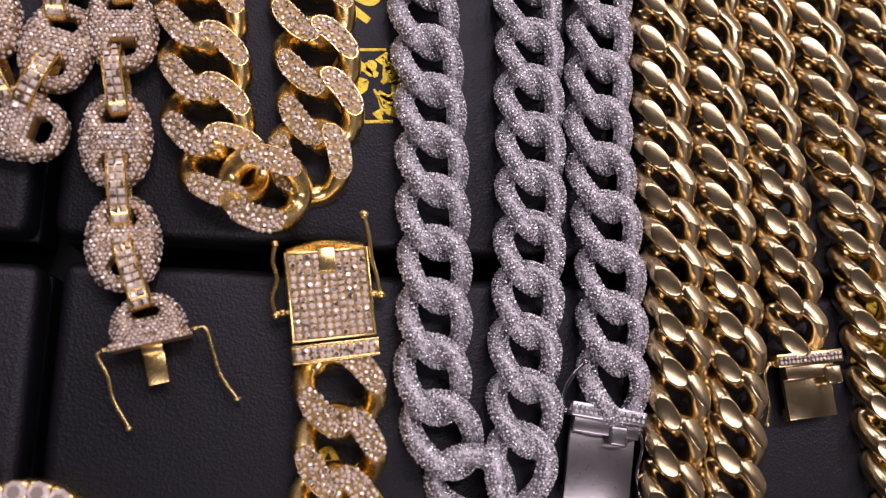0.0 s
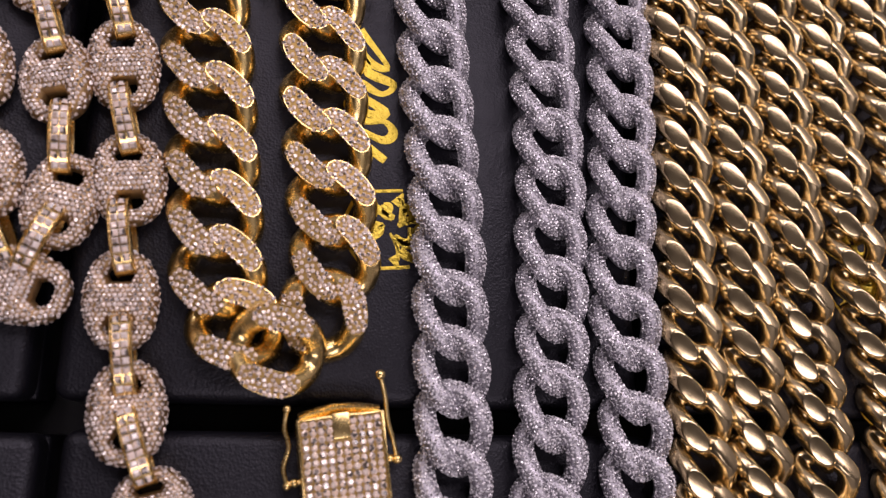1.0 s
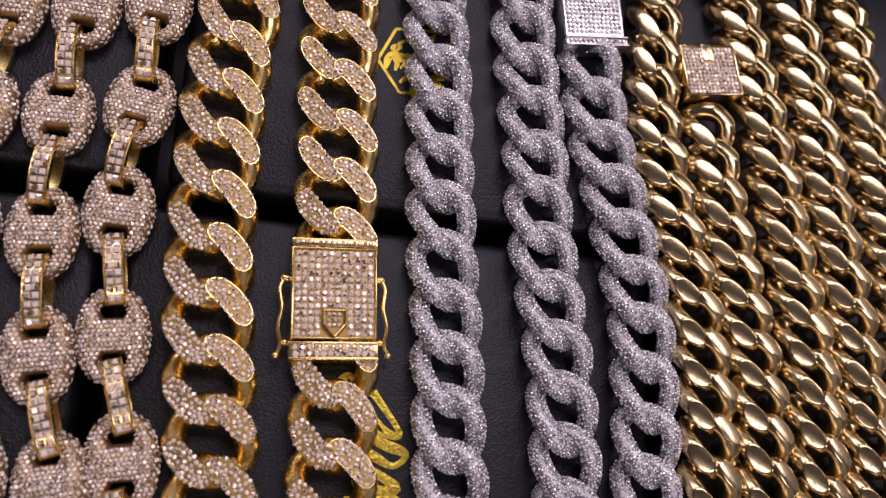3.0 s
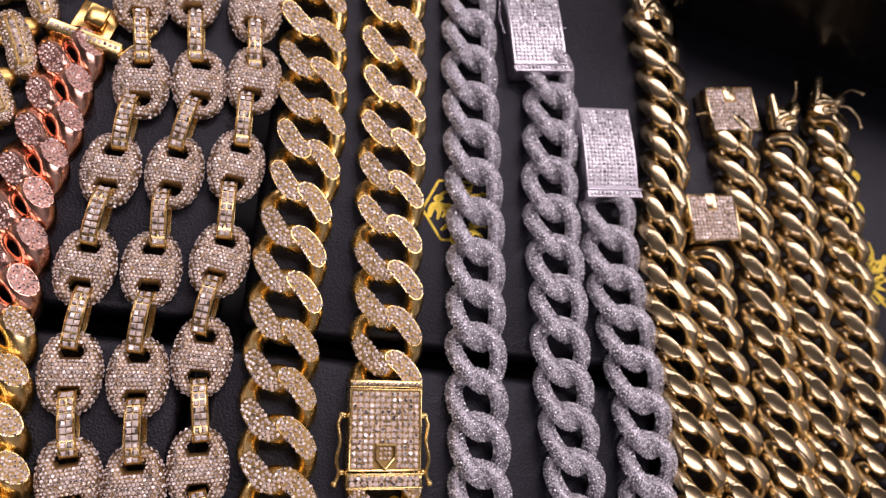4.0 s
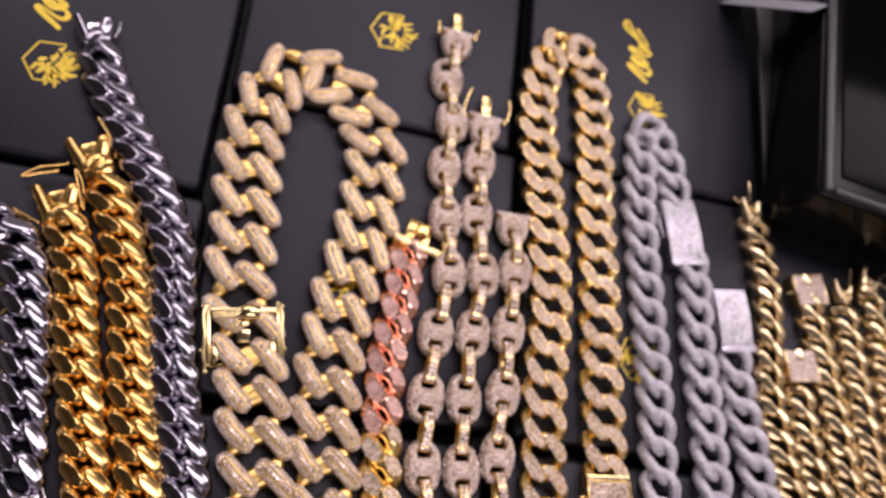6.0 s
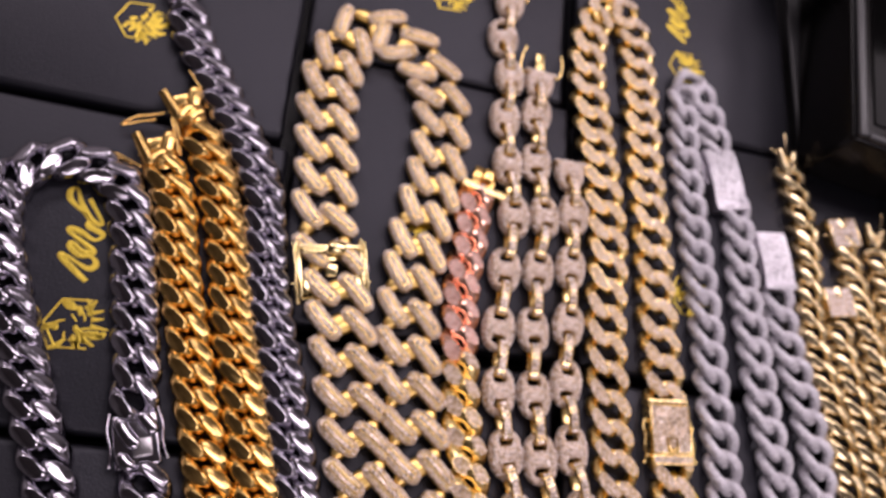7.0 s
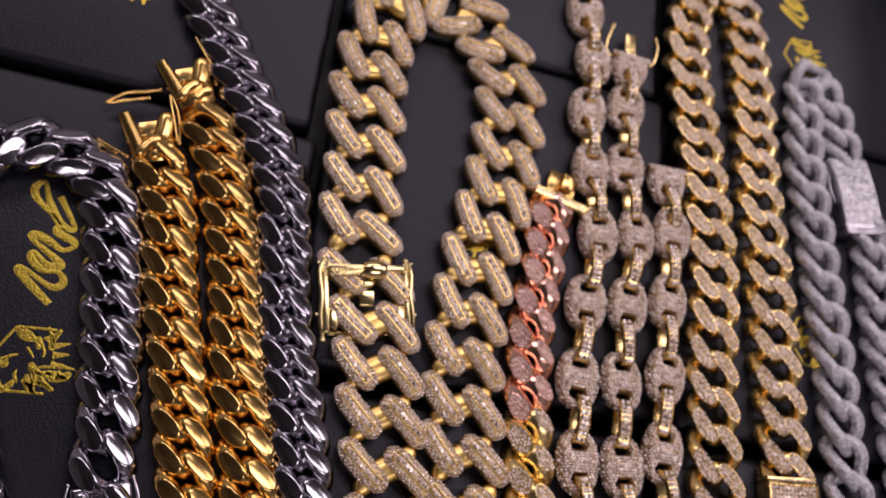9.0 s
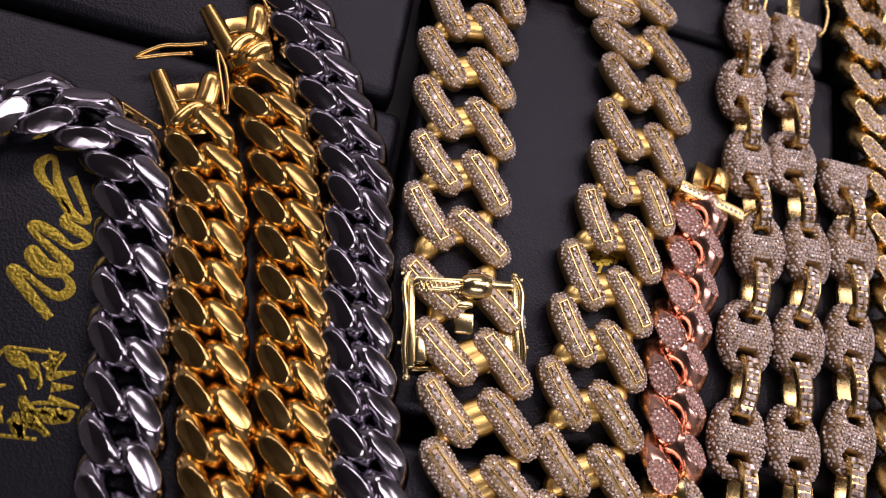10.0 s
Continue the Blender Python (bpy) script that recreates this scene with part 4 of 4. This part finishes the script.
# gold frame clasp of the heavy chain, closed over its link
base = big_loop.matrix_basis.inverted()
PALE_GOLD = material("lemon_gold", (0.88, 0.72, 0.36), 0.2, 1.0, grain=0.06, grain_size=1.0, vary=0.06)
bm = bmesh.new()
for sx in (-1, 1):
    slab(bm, sx * 13.6 - 1.0, sx * 13.6 + 1.0, -11.5, 12.5, 1.2, 7.2, 0.6)
slab(bm, -13, 13, 9.2, 11.6, 3.0, 8.4, 0.8)
slab(bm, -13, 13, -11.4, -9.6, 0.8, 2.6, 0.5)
slab(bm, -12.8, -9.6, -10, -3, 4.4, 7.2, 0.8)
slab(bm, 9.6, 12.8, -10, -2, 4.4, 7.2, 0.8)
c = part("clasp", finish(bm, "clasp", [PALE_GOLD], 45), big_loop, base @ mm_pose(-143.2, 214, 0, 8), "plain gold frame clasp with a barrel")
bm = bmesh.new()
sweep(bm, [(x, 9.4, 8.6) for x in np.linspace(-1.2, 6.4, 7)], lambda i: round_section((2.4, 3.1, 3.4, 3.5, 3.4, 3.1, 2.4)[i], (2.4, 3.1, 3.4, 3.5, 3.4, 3.1, 2.4)[i], 16), closed=False)
sweep(bm, [(-12, 8.6, 8.4), (-6, 8.2, 9.0), (-0.5, 9.2, 8.8)], lambda i: round_section(0.9, 0.8, 8), closed=False)
for x in np.linspace(-11.4, -1.6, 9):
    sweep(bm, [(x, 7.6, 8.6), (x, 8.6, 9.3), (x, 9.8, 8.9)], lambda i: round_section(0.5, 0.4, 6), closed=False)
part("barrel", finish(bm, "barrel", [PALE_GOLD], 60), c, None, "rounded polished gold barrel")
for sx in (-1, 1):
    latch(c, [(sx * 13.8, 13.4, 6.5), (sx * 15.4, 9.0, 7), (sx * 14.8, 1, 7.2), (sx * 15.4, -6, 6.8), (sx * 14.6, -13.4, 5.6)], PALE_GOLD, 0.75, 1.1)
    hinge(c, sx * 15.4, -5.0, 5.6, PALE_GOLD)
    hinge(c, sx * 14.6, 12.6, 6.0, PALE_GOLD)

bm = bmesh.new()
slab(bm, -2.4, 2.6, -1.4, 4.0, 4.8, 6.2, 0.6, m=Matrix.Rotation(radians(8), 4, "X"))
slab(bm, -2.2, 2.2, 4.0, 6.0, 6.2, 8.0, 0.5)
part("catch_plate", finish(bm, "catch_plate", [PALE_GOLD], 45), c, None, "small tilted polished gold plate")

# clasp at the head of the rose gold chain
base = rose.matrix_basis.inverted()
bm = bmesh.new()
slab(bm, -10.4, 10.4, -1.9, 1.9, 1.5, 7.6, 0.45)
c = part("clasp_bar", finish(bm, "clasp_bar", [GOLD], 40), rose, base @ mm_pose(-75.3, 263.2, 0, -15), "stone-set gold bar of an open clasp")
part("pave", stones_mesh("rose_bar_stones", [(p, nrm, 0.7) for p, nrm, r in grid_spots(19.6, 1.5, 1.5, 7.5)], STONE, 6, 15, 0.07), c, kind="stuff")
bm = bmesh.new()
slab(bm, -6.0, 5.5, 1.6, 12.5, 2.6, 5.0, 0.5, m=Matrix.Rotation(radians(-9), 4, "X"))
slab(bm, -3.6, 1.8, 4.0, 10.5, 5.0, 8.6, 0.8, m=Matrix.Rotation(radians(12), 4, "Y"))
part("plate", finish(bm, "plate", [GOLD24], 40), c, None, "polished gold clasp tongue")
latch(c, [(10.6, 0, 5), (12.4, 3, 5.4), (15, 6, 6), (16.5, 9.5, 6.4)], GOLD, 0.6, 0.9)
latch(c, [(-10.4, 0, 5), (-12.4, 1.4, 5.2), (-12, 3.4, 5.2)], GOLD, 0.6, 0.8)


def half_end(root, x, y, turn, tongue=True, squat=1.0):
    """The last, halved puffed link with the flat face of the clasp."""
    base = root.matrix_basis.inverted()
    ob = part("end_link", HALF[0], root, base @ mm_pose(x, y, 0, turn) @ Matrix.Diagonal((1, squat, 1, 1)), "halved puffed link with a flat clasp face")
    part("pave", HALF[1], ob, label="rows of small bright stones", kind="stuff")
    if tongue:
        bm = bmesh.new()
        slab(bm, -2.2, 2.2, -16.4, -4.4, 3.0, 4.6, 0.3)
        slab(bm, -2.2, 2.2, -7.4, -4.4, 4.4, 6.0, 0.3)
        part("tongue", finish(bm, "tongue", [GOLD], 40), ob, None, "flat polished gold tongue")
    return ob


def one_bar(root, a, b):
    base = root.matrix_basis.inverted()
    d = np.array(b, float) - np.array(a, float)
    ob = part("bar_link", BAR[0], root, base @ mm_pose((a[0] + b[0]) / 2, (a[1] + b[1]) / 2, 1.2, math.degrees(math.atan2(-d[0], d[1]))), label="gold bar link with one row of stones")
    part("pave", BAR[1], ob, label="square bright stones", kind="stuff")


c = half_end(mariner_b, -15.9, 23.0, 12, squat=0.72)
latch(c, [(-9.4, -3.2, 5), (-11, -4.4, 4.6), (-9.8, -11, 4), (-9.6, -18, 3.4), (-7.6, -27, 3)], GOLD, 0.5, 0.9)
latch(c, [(9.4, -2.6, 5), (11.4, -3, 4.6), (12.0, -10, 4), (12.6, -18, 3.4), (15.0, -26, 3)], GOLD, 0.5, 0.9)
one_bar(mariner_b, (-22.0, 42.5), (-17.2, 28))
c = half_end(mariner_b, -29.6, 281.5, 180, tongue=False)
one_bar(mariner_b, (-27.8, 258.5), (-29.4, 279))
c = half_end(mariner, -45.3, 330, 176)
one_bar(mariner, (-46.5, 310), (-45.6, 327.5))
latch(c, [(-9.4, -3.2, 5), (-11, -6, 5.4), (-11.6, -12, 6), (-10.4, -16, 6.4)], GOLD, 0.5, 0.9)
latch(c, [(9.4, -2.6, 5), (11.2, -6, 5.2), (10.6, -11, 6), (9, -17, 6.4)], GOLD, 0.5, 0.9)
c = half_end(mariner, -61.5, 374, 178)
one_bar(mariner, (-63, 353), (-62, 371))
latch(c, [(-9.4, -3.2, 5), (-10, -7, 6)], GOLD, 0.6, 1.2)
latch(c, [(9.4, -2.6, 5), (10, -7, 6)], GOLD, 0.6, 1.2)
one_bar(mariner, (-52.5, 89), (-50, 73))

# ---------------------------------------------------------------- small tennis bracelet at the near edge
tennis = thing("tennis_bracelet", mm_pose(-39, -18), "gold bracelet with a row of large round stones", "bracelet")
tb = tennis.matrix_basis.inverted()
cup = bmesh.new()
slab(cup, -2.6, 2.6, -2.2, 2.2, 0.0, 5.0, 0.9, seg=2)
CUP = finish(cup, "cup", [GOLD], 50)
GEM = stones_mesh("gem", [(np.array([0, 0, 5.0]), np.array([0, 0, 1.0]), 2.3)], STONE, 8, 2, 0.03)
for k in range(13):
    w = radians(-20 + 19 * k)
    ob = part("setting", CUP, tennis, tb @ mm_pose(-39 + 13 * math.cos(w), -21 + 12 * math.sin(w), 0, math.degrees(w) + 90))
    part("stone", GEM, ob, label="large round bright stone")

# ---------------------------------------------------------------- gold foil prints on the box lids


def print_on(x, y, turn, script=True, emblem=True, size=1.0, flip=1):
    """A foil emblem and a flowing stroke, plain shapes, as parts of the box whose lid they lie on."""
    box = min(boxes, key=lambda b: (b.matrix_basis.translation - Vector((x * MM, y * MM, 0))).length)
    at = box.matrix_basis.inverted() @ mm_pose(x, y, 0.05, turn)
    if emblem:
        bm = bmesh.new()
        plain, size = size, size * 1.3
        r = np.random.default_rng(int(abs(x) + abs(y)))
        flat = lambda a, b: (lambda i: round_section((a, b)[i % 2] * size, 0.05, 6))
        hexagon = [(8.5 * size * math.cos(radians(60 * k + 8)), 8.5 * size * math.sin(radians(60 * k + 8)), 0) for k in range(1, 6)]
        for a, b in zip(hexagon, hexagon[1:]):
            sweep(bm, [a, b], flat(0.32, 0.32), closed=False)
        for k in range(26):
            w, q = r.uniform(0, TAU), r.uniform(0.5, 6.0) * size
            a = np.array([q * math.cos(w) + 1.5, q * math.sin(w), 0])
            w2 = w + r.normal(0.9, 0.5)
            b = a + np.array([math.cos(w2), math.sin(w2), 0]) * r.uniform(2.0, 5.5) * size
            m = (a + b) / 2 + np.array([*r.uniform(-1, 1, 2), 0])
            wd = r.uniform(0.3, 0.95) * size
            sweep(bm, smooth_path([a, m, b], 4), lambda i: round_section(wd * (0.25 + 0.75 * math.sin(math.pi * (i + 1) / 10)), 0.05, 6), closed=False)
        for k in range(7):
            w = radians(-66 + 22 * k)
            sweep(bm, [(4.5 * size * math.cos(w), 5.5 * size * math.sin(w), 0), ((8.2 + 1.6 * (k % 2)) * size * math.cos(w), 8 * size * math.sin(w), 0)], flat(0.9, 0.2), closed=False)
        part("foil_emblem", finish(bm, "foil_emblem", [FOIL], 50), box, at, "gold foil emblem print", "stuff")
        size = plain
    if script:
        bm = bmesh.new()
        pts = [(-0.7, 17.4), (-12.1, 25.0), (-11.1, 26.3), (-2.0, 22.7), (0.9, 24.9), (-1.4, 27.6), (-6.2, 27.2), (-10.5, 30.3), (-10.1, 32.1), (-5.2, 29.2), (-1.6, 30.3), (-12.2, 36.0), (-12.3, 37.8),
               (-7.6, 36.8), (-2.5, 34.9), (0.2, 37.9), (-6.3, 40.2), (-6.8, 43.6), (-15.0, 48.9), (-17.1, 52.7), (-14.8, 55.0), (-11.6, 49.4), (-6.2, 43.1), (-1.5, 42.5), (-9.0, 51.7)]
        path = smooth_path([(p[0] * size * flip, p[1] * size, 0) for p in pts], 6)
        sweep(bm, path, lambda i: round_section((1.0 + 0.3 * math.sin(i * 0.35)) * size, 0.05, 6), closed=False)
        part("foil_script", finish(bm, "foil_script", [FOIL], 50), box, at, "gold foil flowing stroke print")


print_on(33, 84, -4)
print_on(37, 226, -4, script=False)
print_on(46, 361, -6, size=0.95)
print_on(-93, 375, -4, script=False)
print_on(-238, 323, -4, size=0.95)
print_on(-240, 182, -6, size=1.0)
print_on(164, 76, -4, script=False)
print_on(185, 218, -4)
print_on(34, -60, -4)
print_on(176, -14, -4)
print_on(-103, 240, -4, script=False)

# ---------------------------------------------------------------- raised black display case beyond the pale chains
case = thing("display_case", mm_pose(109.5, 305.5, 0, -9), "raised glossy black display case with rounded edges", "case")
bm = bmesh.new()
slab(bm, 0, 190, 0, 210, 2.2, 45, 3.0, seg=4)
part("body", finish(bm, "body", [LACQUER], 50), case)
bm = bmesh.new()
slab(bm, -2.5, 192, 1.0, 212, 0.2, 3.0, 1.2, seg=3)
part("plinth", finish(bm, "plinth", [TRIM], 50), case, case.matrix_basis.inverted() @ mm_pose(116, 313, 0, -3), "thin grey plinth")
bm = bmesh.new()
for x0, x1, y0, y1 in ((0.5, 6, 0.5, 209), (184, 189, 0.5, 209), (6, 184, 0.5, 5), (6, 184, 204, 209)):
    slab(bm, x0, x1, y0, y1, 45.2, 49, 1.6, seg=3)
part("rim", finish(bm, "rim", [TRIM], 50), case, None, "grey rounded rim")
bm = bmesh.new()
slab(bm, 12.5, 177.5, 12.5, 197.5, 45.2, 46.2, 0.3)
part("window", finish(bm, "window", [DARK_GLASS], 50), case, None, "dark glossy window")
card = tagged(new("paper_card", box_mesh("paper_card", 0, 60, -9, 9, 0, 0.5, PAPER, 0.1)), label="small white paper card leaning on the case", category="card")
lean = Vector((20.0, -33.0, 46.0)).normalized()
across = Vector((0, 0, 1)).cross(lean).normalized()
rot = Matrix((lean, across, lean.cross(across))).transposed().to_4x4()
card.matrix_basis = Matrix.Translation((0.104, 0.446, 0.0008)) @ rot
